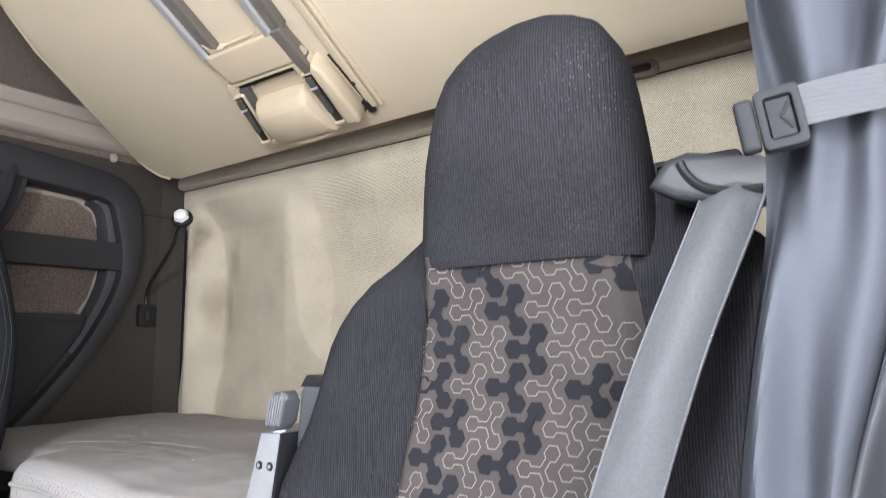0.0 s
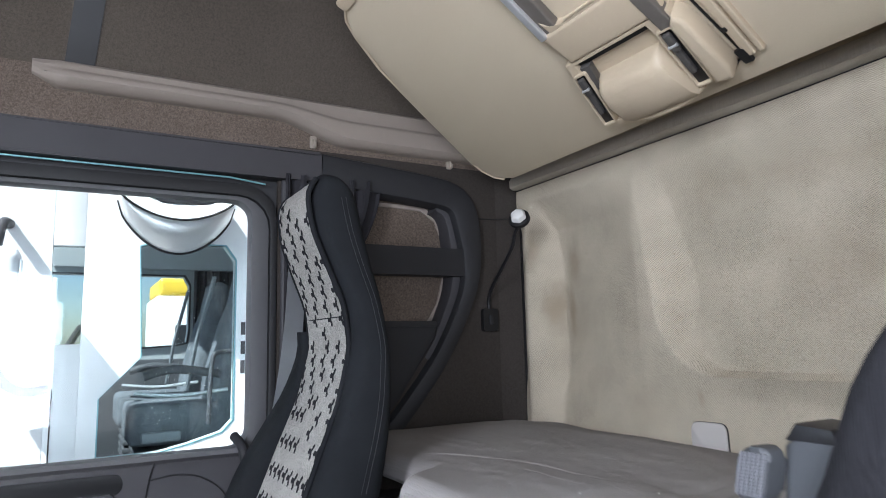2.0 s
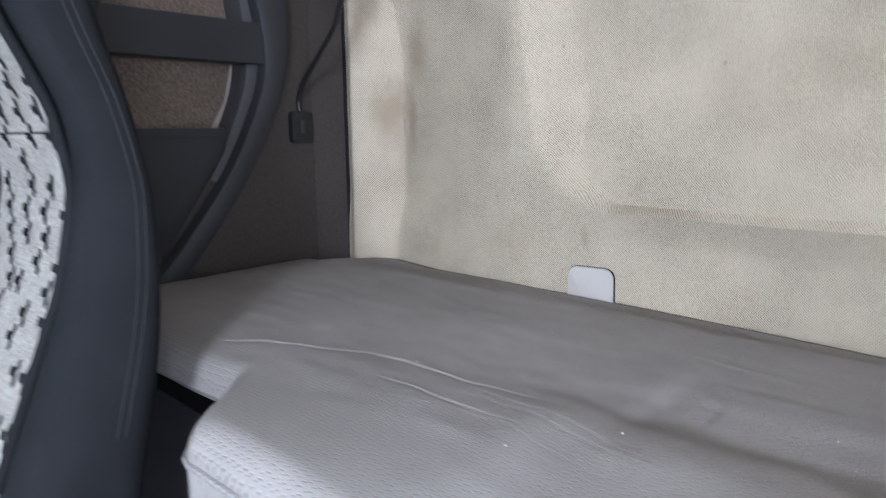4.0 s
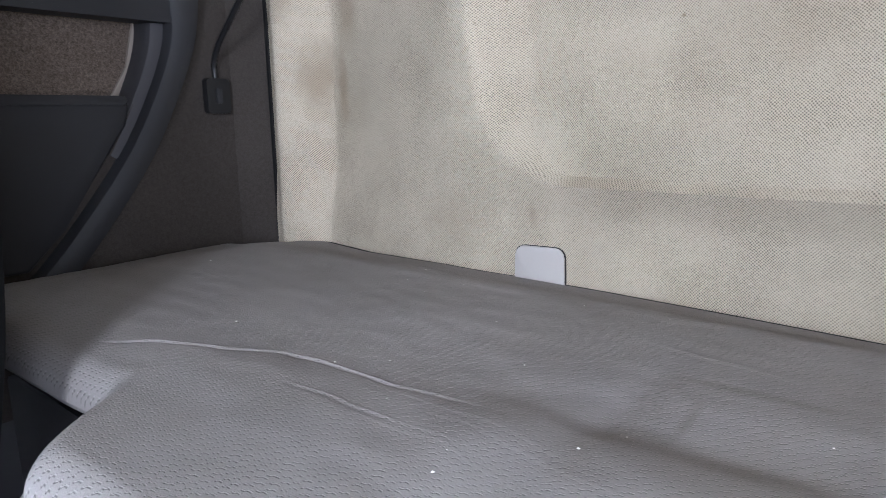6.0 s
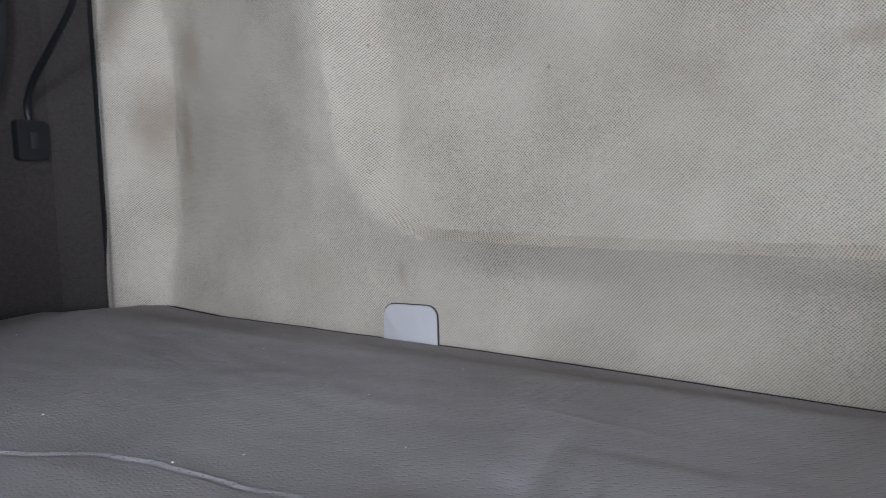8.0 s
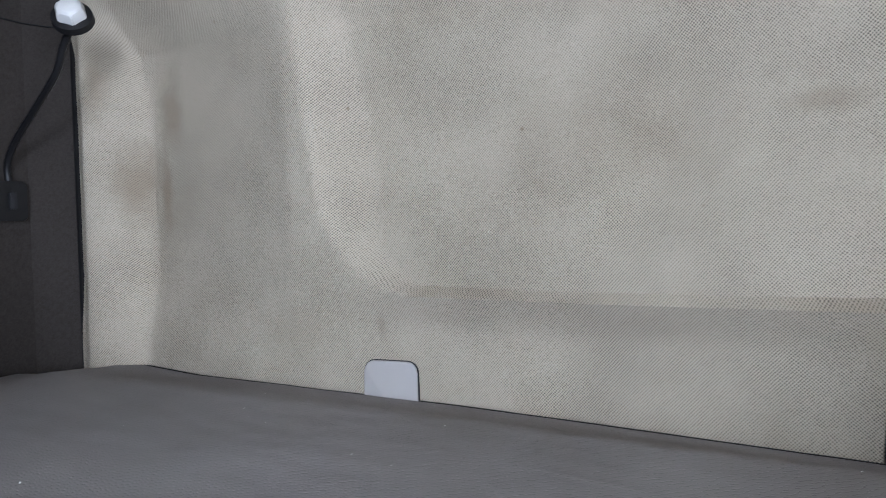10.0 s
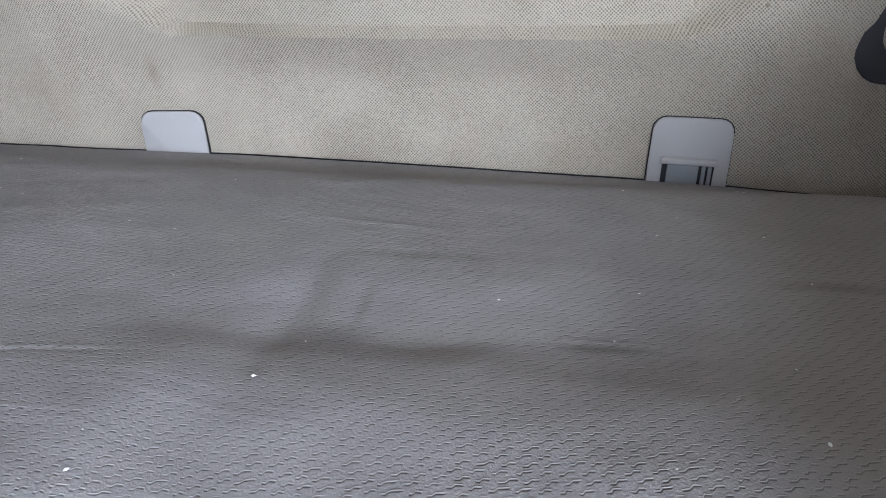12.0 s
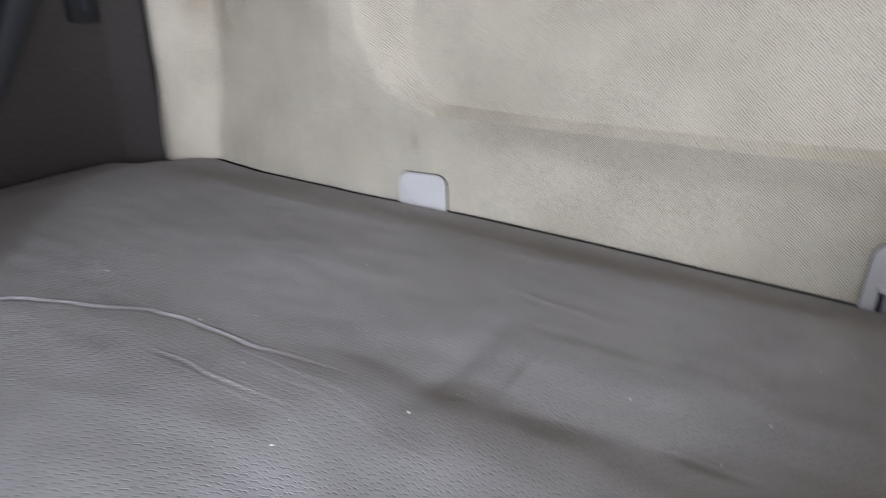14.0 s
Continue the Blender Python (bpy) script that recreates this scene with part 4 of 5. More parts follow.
    return z + smooth(-0.02, -0.10, y) * 0.003 * noise.noise(Vector((x * 5, y * 8, 0))) + smooth(-0.02, -0.10, y) * 0.0012 * noise.noise(Vector((x * 16, y * 30, 3)))


def build_mattress():
    m = thing("mattress", "dark grey quilted bunk mattress with creases and lint", "mattress", (0, 0, 0.50))
    bm = bmesh.new()
    xs = steps(-1.160, -0.70, 70) + steps(-0.70, -0.10, 260)[1:] + steps(-0.10, 1.094, 170)[1:]
    vs = steps(0.0, 1.0, 430)
    rows = []
    for x in xs:
        yf, yr = front_line(x), -relief(x, rear_edge(x)) - 0.009
        end = min(x - xs[0], xs[-1] - x)
        row = []
        for v in vs:
            y = yr + (yf - yr) * v
            z = mattress_top(x, y)
            d = min(end, y - yf, 0.04) / 0.04
            z -= 0.040 * (1 - math.sqrt(max(0.0, 1 - (1 - d) ** 2)))
            z -= 0.016 * (1 - math.sqrt(max(0.0, 1 - (1 - min(yr - y, 0.016) / 0.016) ** 2)))
            row.append(bm.verts.new((x, y, z - 0.50)))
        rows.append(row)
    for a, b in zip(rows, rows[1:]):
        for j in range(len(a) - 1):
            bm.faces.new((a[j], b[j], b[j + 1], a[j + 1]))
    rim = [r[0] for r in rows] + rows[-1][1:] + [r[-1] for r in rows[-2::-1]] + rows[0][-2:0:-1]
    # beside the bulge the front is a thin lip that tucks back under
    mid, low = [], []
    for v in rim:
        thin = smooth(0.40, 0.48, abs(v.co.x - XC)) * smooth(-0.3, -0.6, v.co.y)
        mid.append(bm.verts.new((v.co.x, v.co.y + 0.006 * thin, v.co.z - 0.05 + 0.040 * thin)))
        low.append(bm.verts.new((v.co.x, v.co.y + 0.11 * thin, 0.045 + 0.110 * thin)))
    for a, b in ((rim, mid), (mid, low)):
        for i in range(len(a)):
            j = (i + 1) % len(a)
            bm.faces.new((a[i], a[j], b[j], b[i]))
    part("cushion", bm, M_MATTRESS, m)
    # piping along the front edge of the bulge
    pts = []
    for i in range(40):
        x = -0.44 + 0.80 * i / 39
        y = front_line(x)
        pts.append((x, y - 0.001, mattress_top(x, y) - 0.041 - 0.50))
    part("piping", tube(pts, 0.004, 8), M_MATTRESS, m)
    base = thing("bunk_base", "dark plastic bunk base under the mattress", "bunk base", (0, 0, 0))
    out = [(-1.165, -0.002), (1.10, -0.002), (1.10, -0.60), (0.38, -0.60), (0.30, -0.78), (-0.37, -0.78), (-0.45, -0.60), (-1.165, -0.60)]
    part("box", prism(out, 2, -0.05, 0.540, 0.01), M_DARK2, base)
    return m


build_mattress()


def lint():
    bm = bmesh.new()
    spots = [(-0.051, -0.547), (-0.122, -0.643), (-0.573, -0.503), (-0.354, -0.528), (-0.94, -0.307), (0.294, -0.595)]
    for x, y in spots + [(random.uniform(-0.9, 0.5), random.uniform(-0.62, -0.1)) for _ in range(26)]:
        s = 0.0016 if (x, y) in spots else random.uniform(0.0006, 0.0012)
        z = mattress_top(x, y)
        a = random.uniform(0, 3)
        c, d = math.cos(a) * s, math.sin(a) * s
        top = bm.verts.new((x, y, z + s * 1.2))
        ringv = [bm.verts.new((x + p, y + q, z + 0.0004)) for p, q in ((c * 1.4, d * 1.4), (-d * 0.8, c * 0.8), (-c * 1.1, -d * 1.1), (d * 0.7, -c * 0.7))]
        for i in range(4):
            bm.faces.new((ringv[i], ringv[(i + 1) % 4], top))
    tagged(part("lint", bm, M_SPECK), "white specks of lint on the mattress", "lint", kind="stuff")


lint()

# ---- upper bunk, folded up, with its ladder ----
def upper_bunk():
    """Local axes: x across, y up along the underside, z out of it towards the cab."""
    c, s = math.cos(math.atan(0.5)), math.sin(math.atan(0.5))
    b = thing("upper_bunk", "beige upper bunk tilted up against the rear wall", "bunk")
    b.matrix_world = Matrix(((1, 0, 0, 0), (0, -c, -s, -0.185), (0, s, -c, 1.467), (0, 0, 0, 1)))
    left = [(-0.90, 0.0), (-0.945, 0.006), (-0.972, 0.030), (-0.983, 0.070), (-0.975, 0.125), (-0.904, 0.348), (-0.842, 0.530), (-0.782, 0.635), (-0.750, 0.675), (-0.70, 0.700), (-0.62, 0.704)]
    out = left + [(mirror_x(x), v + 0.030 * smooth(0.5, 0.0, v)) for x, v in left[::-1]]
    panel = part("panel", prism(out, 2, -0.09, 0.0, 0.018, 4), M_BUNK, b)
    part("edge_piping", tube([(x * 0.999, v, -0.004) for x, v in left[1:]], 0.004, 8), M_BEIGE, b)
    lad = part("ladder", box((-0.328, 0.262, 0.0), (-0.070, 0.352, 0.030), 0.010, 3), M_BEIGE, b, "beige ladder foot stowed in the bunk")
    def lean(bm):
        for v in bm.verts:
            v.co.x += 0.14 * max(0.0, v.co.y - 0.32)
        return bm
    for x in (-0.330, -0.116):
        part("rail", lean(box((x + 0.012, 0.345, 0.0), (x + 0.048, 0.640, 0.024), 0.005, 3)), M_TAUPEPLASTIC, lad, "taupe ladder rail")
        part("rail_edge", lean(box((x - 0.006, 0.345, 0.004), (x + 0.015, 0.640, 0.032), 0.005, 3)), M_CHROME, lad, "bright metal rail edge")
    part("foot_corner", prism([(-0.300, 0.35), (-0.300, 0.385), (-0.287, 0.362), (-0.262, 0.352), (-0.16, 0.352), (-0.130, 0.362), (-0.117, 0.385), (-0.117, 0.35), (-0.15, 0.335), (-0.27, 0.335)], 2, 0.002, 0.026, 0.003), M_BEIGE, lad)
    part("top_joint", lean(box((-0.350, 0.605, 0.0), (-0.265, 0.690, 0.034), 0.008, 3)), M_BEIGE, lad)
    # raised dark box drawn as the shadow at the joint
    part("joint_shadow_strip", lean(box((-0.285, 0.600, 0.004), (-0.262, 0.622, 0.0355), 0.002)), M_DARK2, lad)
    part("upper_step", lean(box((-0.31, 0.63, 0.0), (-0.09, 0.69, 0.024), 0.008, 3)), M_BEIGE, lad)
    # beige channel whose shadow side is painted taupe
    part("channel", lean(box((-0.104, 0.225, 0.004), (-0.072, 0.352, 0.0335), 0.004, 3)), M_TAUPEPLASTIC, lad, "ladder channel beside the foot, shadow side painted taupe")
    # housing that holds the ladder's foot
    hs = part("ladder_holder", ring([(-0.414, 0.050), (-0.070, 0.068), (-0.066, 0.262), (-0.350, 0.262)], [(-0.375, 0.070), (-0.126, 0.082), (-0.126, 0.252), (-0.328, 0.252)], 2, -0.004, 0.026, 0.005), M_BEIGE, b, "beige ladder holder")
    part("well", prism([(-0.378, 0.066), (-0.122, 0.078), (-0.122, 0.254), (-0.332, 0.254)], 2, -0.003, 0.003, 0), M_BEIGE, hs)
    cover = bmesh.new()
    loops = []
    for v, h, w in ((0.050, 0.020, 0.092), (0.056, 0.038, 0.096), (0.08, 0.054, 0.098), (0.13, 0.060, 0.097), (0.160, 0.058, 0.094), (0.178, 0.050, 0.091), (0.190, 0.030, 0.089), (0.193, 0.004, 0.088)):
        prof = [(-w, 0.0), (-w, h * 0.55), (-w * 0.93, h * 0.88), (-w * 0.80, h), (w * 0.80, h), (w * 0.93, h * 0.88), (w, h * 0.55), (w, 0.0)]
        loops.append([cover.verts.new((-0.240 + x + (0.12 if x < 0 else 0.03) * (v - 0.13), v, z)) for x, z in prof])
    for p, q in zip(loops, loops[1:]):
        for k in range(len(p) - 1):
            cover.faces.new((p[k], p[k + 1], q[k + 1], q[k]))
    cover.faces.new(loops[0])
    cover.faces.new(loops[-1])
    part("cover", cover, M_BEIGE, hs)
    def slant(bm, by):
        for v in bm.verts:
            v.co.x += by * (v.co.y - 0.15)
        return bm
    for x, by in ((-0.386, 0.36), (-0.132, 0.16)):
        part("slot_frame", slant(ring(rounded(x, 0.070, x + 0.040, 0.232, 0.008), rounded(x + 0.005, 0.077, x + 0.036, 0.226, 0.004), 2, 0.014, 0.034, 0.002), by), M_BEIGE, hs)
        part("slot", slant(box((x + 0.005, 0.076, 0.012), (x + 0.036, 0.227, 0.027), 0.001), by), M_BLACK, hs, "dark slot")
        part("latch", slant(box((x + 0.010, 0.110, 0.022), (x + 0.024, 0.200, 0.036), 0.003, 3), by), M_LATCH, hs, "grey sprung latch")
        part("latch_tip", slant(box((x + 0.012, 0.176, 0.030), (x + 0.030, 0.222, 0.040), 0.004, 3), by), M_LATCH, hs)
        part("latch_pin", slant(tube([(x + 0.010, 0.192, 0.038), (x + 0.030, 0.192, 0.038)], 0.004), by), M_SILVER, hs)
    # the well is shallow, so its top shadow is laid in as a black strip
    part("well_shadow_strip", prism([(-0.332, 0.236), (-0.122, 0.236), (-0.122, 0.256), (-0.330, 0.256)], 2, 0.002, 0.012, 0.001), M_BLACK, hs, "black strip standing for the shadow above the cover")
    part("latch_plate", prism([(-0.352, 0.160), (-0.322, 0.178), (-0.300, 0.236), (-0.326, 0.240)], 2, 0.006, 0.026, 0.003), M_LATCH, hs, "dark latch plate")
    part("cover_lip", tube(curve_through([(-0.345, 0.058, 0.022), (-0.30, 0.048, 0.030), (-0.24, 0.045, 0.032), (-0.18, 0.050, 0.030), (-0.14, 0.062, 0.022)], 5), 0.006, 8), M_BEIGE, hs)
    part("holder_seam", tube([(-0.416, 0.047, 0.001), (-0.24, 0.052, 0.001), (-0.066, 0.064, 0.001), (-0.040, 0.080, 0.001), (-0.036, 0.24, 0.001)], 0.0030, 6), M_BLACK, hs, "dark joint round the holder")
    arm = [(-0.094, 0.075), (-0.058, 0.070), (-0.046, 0.095), (-0.042, 0.235), (-0.054, 0.258), (-0.072, 0.240)]
    part("clip_arm", prism(arm, 2, 0.0, 0.050, 0.010, 3), M_BEIGE, hs)
    for x, w in ((-0.022, 0.020), (0.004, 0.012)):
        part("guide_rib", lean(box((x - 0.012, 0.075, -0.004), (x + w - 0.012, 0.690, 0.012), 0.004, 3)), M_BEIGE, b)
    part("rib_hole", prism(rounded(-0.030, 0.150, -0.020, 0.161, 0.003), 2, 0.010, 0.0135, 0), M_BLACK, b, "small dark hole")
    part("rib_notch", box((-0.046, 0.062, 0.004), (-0.026, 0.100, 0.0135), 0.003), M_BLACK, b, "dark notch")
    part("button_plate", ring(rounded(-0.395, 0.630, -0.351, 0.672, 0.008), rounded(-0.387, 0.638, -0.359, 0.664, 0.005), 2, -0.002, 0.005, 0.002), M_BEIGE, b)
    part("button", prism(rounded(-0.386, 0.639, -0.360, 0.663, 0.005), 2, -0.002, 0.003, 0.002), M_BEIGE, b, "square beige push button")
    part("hinge_lug", prism(rounded(-0.705, 0.690, -0.640, 0.722, 0.008), 2, -0.05, 0.006, 0.005), M_BEIGE, b)
    part("guard_tube", tube(curve_through([(-0.66, 0.70, -0.05), (-0.67, 0.78, -0.03), (-0.55, 0.81, 0.0), (-0.30, 0.80, 0.0), (0.20, 0.80, 0.0), (0.55, 0.80, -0.02), (0.58, 0.70, -0.05)], 6), 0.011), M_LATCH, b, "dark guard tube")
    part("guard_strut", tube([(-0.56, 0.70, -0.03), (-0.56, 0.81, 0.0)], 0.008), M_LATCH, b)
    part("guard_spring", tube([(-0.50 + 0.002 * math.cos(k), 0.715 + 0.005 * k / 3, 0.012 * math.sin(k)) for k in range(30)], 0.003, 6), M_LATCH, b)
    for k in range(3):
        part("guard_bracket", box((-0.60 + 0.16 * k, 0.700, -0.03), (-0.575 + 0.16 * k, 0.800, 0.004), 0.004), M_TAUPEPLASTIC, b)
    inv = b.matrix_world.inverted()
    for x in (-0.72, 0.66):
        bm = tube([(x, -0.24, 1.56), (x, 0.004, 1.62)], 0.016)
        bmesh.ops.transform(bm, matrix=inv, verts=bm.verts)
        part("hinge_arm", bm, M_SILVER, b)


upper_bunk()

# ---- seats ----
FRONT = [(0.0, -0.880), (0.012, -0.900), (0.05, -0.925), (0.13, -0.915), (0.205, -0.885), (0.287, -0.850), (0.378, -0.838), (0.494, -0.866), (0.61, -0.915), (0.78, -0.985)]
BACK = [(0.0, -0.866), (0.012, -0.835), (0.03, -0.815), (0.07, -0.802), (0.15, -0.786), (0.26, -0.762), (0.365, -0.748), (0.47, -0.748), (0.575, -0.760), (0.66, -0.775), (0.78, -0.80)]


def soft_table(rows, x, h=0.022):
    return (table(rows, x - h) + 2 * table(rows, x) + table(rows, x + h)) / 4


def cushion_loft(levels, ztop, wing=0.0, wing_from=9.0, sweep=0.0, n=36):
    """Rounded upholstery: levels are rows of drop, half width, front, back."""
    bm = bmesh.new()
    loops = []
    for d, w, f, b in levels:
        mid, half = (f + b) / 2, abs(b - f) / 2
        loop = []
        for k in range(n):
            a = 2 * math.pi * k / n
            cx, cy = math.cos(a), math.sin(a)
            x = w * math.copysign(abs(cx) ** 0.55, cx)
            y = mid + half * math.copysign(abs(cy) ** 0.62, cy)
            y -= sweep * smooth(wing_from - 0.06, wing_from + 0.06, d) * cx * cx
            if cy < 0:
                y -= wing * smooth(wing_from, wing_from + 0.12, d) * smooth(0.55, 0.85, abs(x) / max(w, 1e-4)) * (1 - 0.6 * smooth(0.9, 1.0, abs(x) / max(w, 1e-4)))
            loop.append(bm.verts.new((x, y, ztop - d)))
        loops.append(loop)
    for p, q in zip(loops, loops[1:]):
        for k in range(n):
            j = (k + 1) % n
            bm.faces.new((p[k], p[j], q[j], q[k]))
    bm.faces.new(loops[0])
    bm.faces.new(loops[-1])
    return bm


def three_lobes(R, lobe=0.72, neck=0.40, reach=1.0):
    """Outline of a motif of three hexagon lobes on short necks."""
    out = []
    for t in (180, 300, 60):
        c, s = math.cos(radians(t)), math.sin(radians(t))
        side = (-s, c)
        r, h, e = lobe * R, reach * R, 0.62 * neck * R
        w = h - r + neck * R / 1.74
        for along, across in ((e, -neck * R), (w, -neck * R), (h - r * 0.5, -r * 0.87), (h + r * 0.5, -r * 0.87), (h + r, 0), (h + r * 0.5, r * 0.87), (h - r * 0.5, r * 0.87), (w, neck * R), (e, neck * R)):
            out.append((c * along + side[0] * across, s * along + side[1] * across))
    return out


def inset(pts, t):
    """The outline moved inwards by t; pts run anticlockwise."""
    out, n = [], len(pts)
    for i in range(n):
        a, b, c = Vector(pts[i - 1]), Vector(pts[i]), Vector(pts[(i + 1) % n])
        d0, d1 = (b - a).normalized(), (c - b).normalized()
        m = Vector((-d0.y - d1.y, d0.x + d1.x))
        m = m.normalized() * (t / max(0.45, (m.normalized()).dot(Vector((-d0.y, d0.x)))))
        out.append((b.x + m.x, b.y + m.y))
    return out


def hex_cloth(ztop, d0, d1, half, lift, dark_share, R, line=0.0012, lobe=0.74, middle=((0, 0), (1, 0)), tucked=0.0, neck=0.40, gap=0.0, reach=1.0):
    """Three-lobed woven motifs laid over the seat's centre panel: cloth, pale outlines, dark motifs."""
    def at(x, d, up):
        w = table(half, d) * 0.985
        d = min(max(d, d0 + 0.002), d1)
        x = min(max(x, -w), w)
        tuck = tucked * (0.013 * smooth(0.88, 1.0, abs(x) / w) + 0.016 * smooth(d0 + 0.012, d0, d))
        return (x + table(middle, d), soft_table(FRONT, d) - lift - up + tuck, ztop - d)
    cloth = sheet(lambda u, d: at(u * soft_table(half, d), d, 0.0), steps(-1, 1, 54), steps(d0, d1, 100), (0, 0.02 if tucked else 0.006, 0))
    lines, dark = bmesh.new(), bmesh.new()
    rng = random.Random(7)
    taken = []
    shape = three_lobes(R, lobe, neck, reach)
    outer, inner = inset(shape, gap), inset(shape, gap + line)
    for q in range(-60, 61):
        for r in range(-40, 41):
            if (q - r) % 3:
                continue
            # the corner that three neighbouring hexagons share
            gy, gx = R * math.sqrt(3) * (q + r / 2 + 0.5), -(R * 1.5 * r + R * 0.5)
            if not (d0 + 0.3 * R * tucked < -gy < d1) or abs(gx) > table(half, -gy) - 0.4 * R * tucked:
                continue

            def put(bm, pts, up):
                return [bm.verts.new(at(gx + x, -(gy - y), up)) for x, y in pts]
            near = sum(1 for x, y in taken if math.hypot(x - gx, y - gy) < 3.4 * R)
            if rng.random() < dark_share and near < 2:
                taken.append((gx, gy))
                dark.faces.new(put(dark, shape, 0.0014))
            else:
                o, i = put(lines, outer, 0.0014), put(lines, inner, 0.0014)
                for k in range(len(o)):
                    j = (k + 1) % len(o)
                    lines.faces.new((o[k], o[j], i[j], i[k]))
    return cloth, lines, dark


def seat_base(seat):
    part("seat_cushion", box((-0.25, -1.42, 0.40), (0.25, -0.88, 0.54), 0.05, 5), M_SEATCORD, seat)
    part("plinth", box((-0.21, -1.36, -0.05), (0.21, -0.92, 0.40), 0.03, 3), M_DARK2, seat)


def driver_seat():
    zt = 1.236
    seat = thing("driver_seat", "black corded cloth seat with a hexagon motif centre panel", "seat", (0.682, 0, 0))
    wid = [(0.0, 0.020), (0.005, 0.044), (0.016, 0.065), (0.04, 0.081), (0.07, 0.091), (0.12, 0.102), (0.17, 0.111), (0.19, 0.114), (0.26, 0.117)]
    lv = [(d, soft_table(wid, d, 0.005), soft_table(FRONT, d) + 0.012 - 0.020 * smooth(0.248, 0.211, d), soft_table(BACK, d)) for d in (0.0, 0.003, 0.008, 0.016, 0.03, 0.045, 0.065, 0.09, 0.12, 0.15, 0.17, 0.186, 0.198, 0.207, 0.213, 0.216)]
    bm = cushion_loft(lv, zt - 0.014)
    for v in bm.verts:
        v.co.x += table([(0.0, 0.022), (0.09, 0.009), (0.18, -0.002), (0.22, -0.010)], zt - v.co.z)
    part("headrest", bm, M_SEATCORD, seat, "plain black corded headrest, worn and dusty")
    wid = [(0.15, 0.09), (0.18, 0.135), (0.205, 0.175), (0.25, 0.215), (0.30, 0.245), (0.355, 0.268), (0.455, 0.315), (0.60, 0.32), (0.78, 0.30)]
    lv = [(d, soft_table(wid, d, 0.012), soft_table(FRONT, d) + 0.010 + 0.035 * smooth(0.25, 0.20, d), soft_table(BACK, d)) for d in [0.165, 0.17, 0.18, 0.195] + steps(0.215, 0.78, 26)]
    part("backrest", cushion_loft(lv, zt, 0.020, 0.24, 0.055), M_WINGCORD, seat)
    half = [(0.20, 0.104), (0.235, 0.106), (0.30, 0.118), (0.40, 0.133), (0.50, 0.138), (0.80, 0.15)]
    cloth, lines, dark = hex_cloth(zt, 0.207, 0.74, half, 0.005, 0.62, 0.0136, 0.0011, 0.72, [(0.20, -0.011), (0.235, -0.013), (0.40, -0.036), (0.8, -0.046)], 1.0, 0.33, 0.0012, 1.24)
    pan = part("centre_panel", cloth, M_TAUPE, seat, "taupe woven centre panel")
    tagged(part("motif_outline", lines, M_OUTLINE, pan, shade=False), kind="stuff")
    tagged(part("dark_motif", dark, M_MOTIF, pan, shade=False), kind="stuff")
    seat_base(seat)
    arm = part("armrest_bracket", prism([(-0.400, 0.68), (-0.352, 0.836), (-0.316, 0.838), (-0.344, 0.68)], 1, -0.872, -0.850, 0.004), M_BRACKET, seat, "pale metal armrest bracket")
    part("bracket_flange", prism([(-0.344, 0.68), (-0.316, 0.838), (-0.3135, 0.838), (-0.338, 0.68)], 1, -0.874, -0.846, 0.001), M_BLACK, arm, "black edge of the bracket")
    for k in (0, 1):
        x = -0.352 + 0.018 * k
        part("screw", tube([(x, -0.8715, 0.800), (x, -0.8732, 0.800)], [0.0052, 0.0046], 14), M_BLACK, arm)
        part("screw_socket", tube([(x, -0.8731, 0.800), (x, -0.8737, 0.800)], 0.0024, 8), M_BRACKET, arm)

    def incline(bm):
        for v in bm.verts:
            v.co.x += 0.22 * (v.co.z - 0.845)
        return bm
    part("knob_stem", incline(box((-0.336, -0.866, 0.824), (-0.324, -0.856, 0.846), 0.002)), M_WHITE, seat, "pale knob stem")
    part("adjuster_knob", incline(prism(rounded(-0.342, 0.840, -0.314, 0.884, 0.010), 1, -0.874, -0.852, 0.006, 3)), M_KNOB, seat, "ribbed grey adjuster knob")
    for k in range(6):
        x = -0.339 + k * 0.0040
        part("knob_rib", incline(box((x, -0.877, 0.846), (x + 0.0022, -0.873, 0.880), 0.0008)), M_STRAP, seat)
    part("armrest_end", prism([(-0.318, 0.820), (-0.262, 0.820), (-0.258, 0.880), (-0.270, 0.894), (-0.298, 0.896), (-0.312, 0.884)], 1, -0.85, -0.80, 0.008, 3), M_ARMREST, seat, "folded blue-grey armrest end")
    part("armrest_cap", prism([(-0.310, 0.888), (-0.266, 0.888), (-0.270, 0.900), (-0.300, 0.902)], 1, -0.852, -0.798, 0.004), M_BLACK, seat)
    # belt guide and belt on the outer shoulder
    gd = [(0.120, 1.052), (0.134, 1.071), (0.150, 1.075), (0.20, 1.063), (0.228, 1.051), (0.232, 1.044), (0.226, 1.035), (0.19, 1.034), (0.165, 1.034), (0.140, 1.040)]
    part("belt_guide", prism(gd, 1, -0.905, -0.860, 0.008, 3), M_GREYPLASTIC, seat, "grey plastic belt guide")
    sl = curve_through([(0.146, -0.9065, 1.066), (0.150, -0.9065, 1.057), (0.159, -0.9065, 1.047), (0.174, -0.9065, 1.041), (0.20, -0.9065, 1.039)], 4)
    part("guide_slot", tube(sl, 0.0035, 8), M_BLACK, seat, "dark curved belt slot")
    return seat


driver_seat()


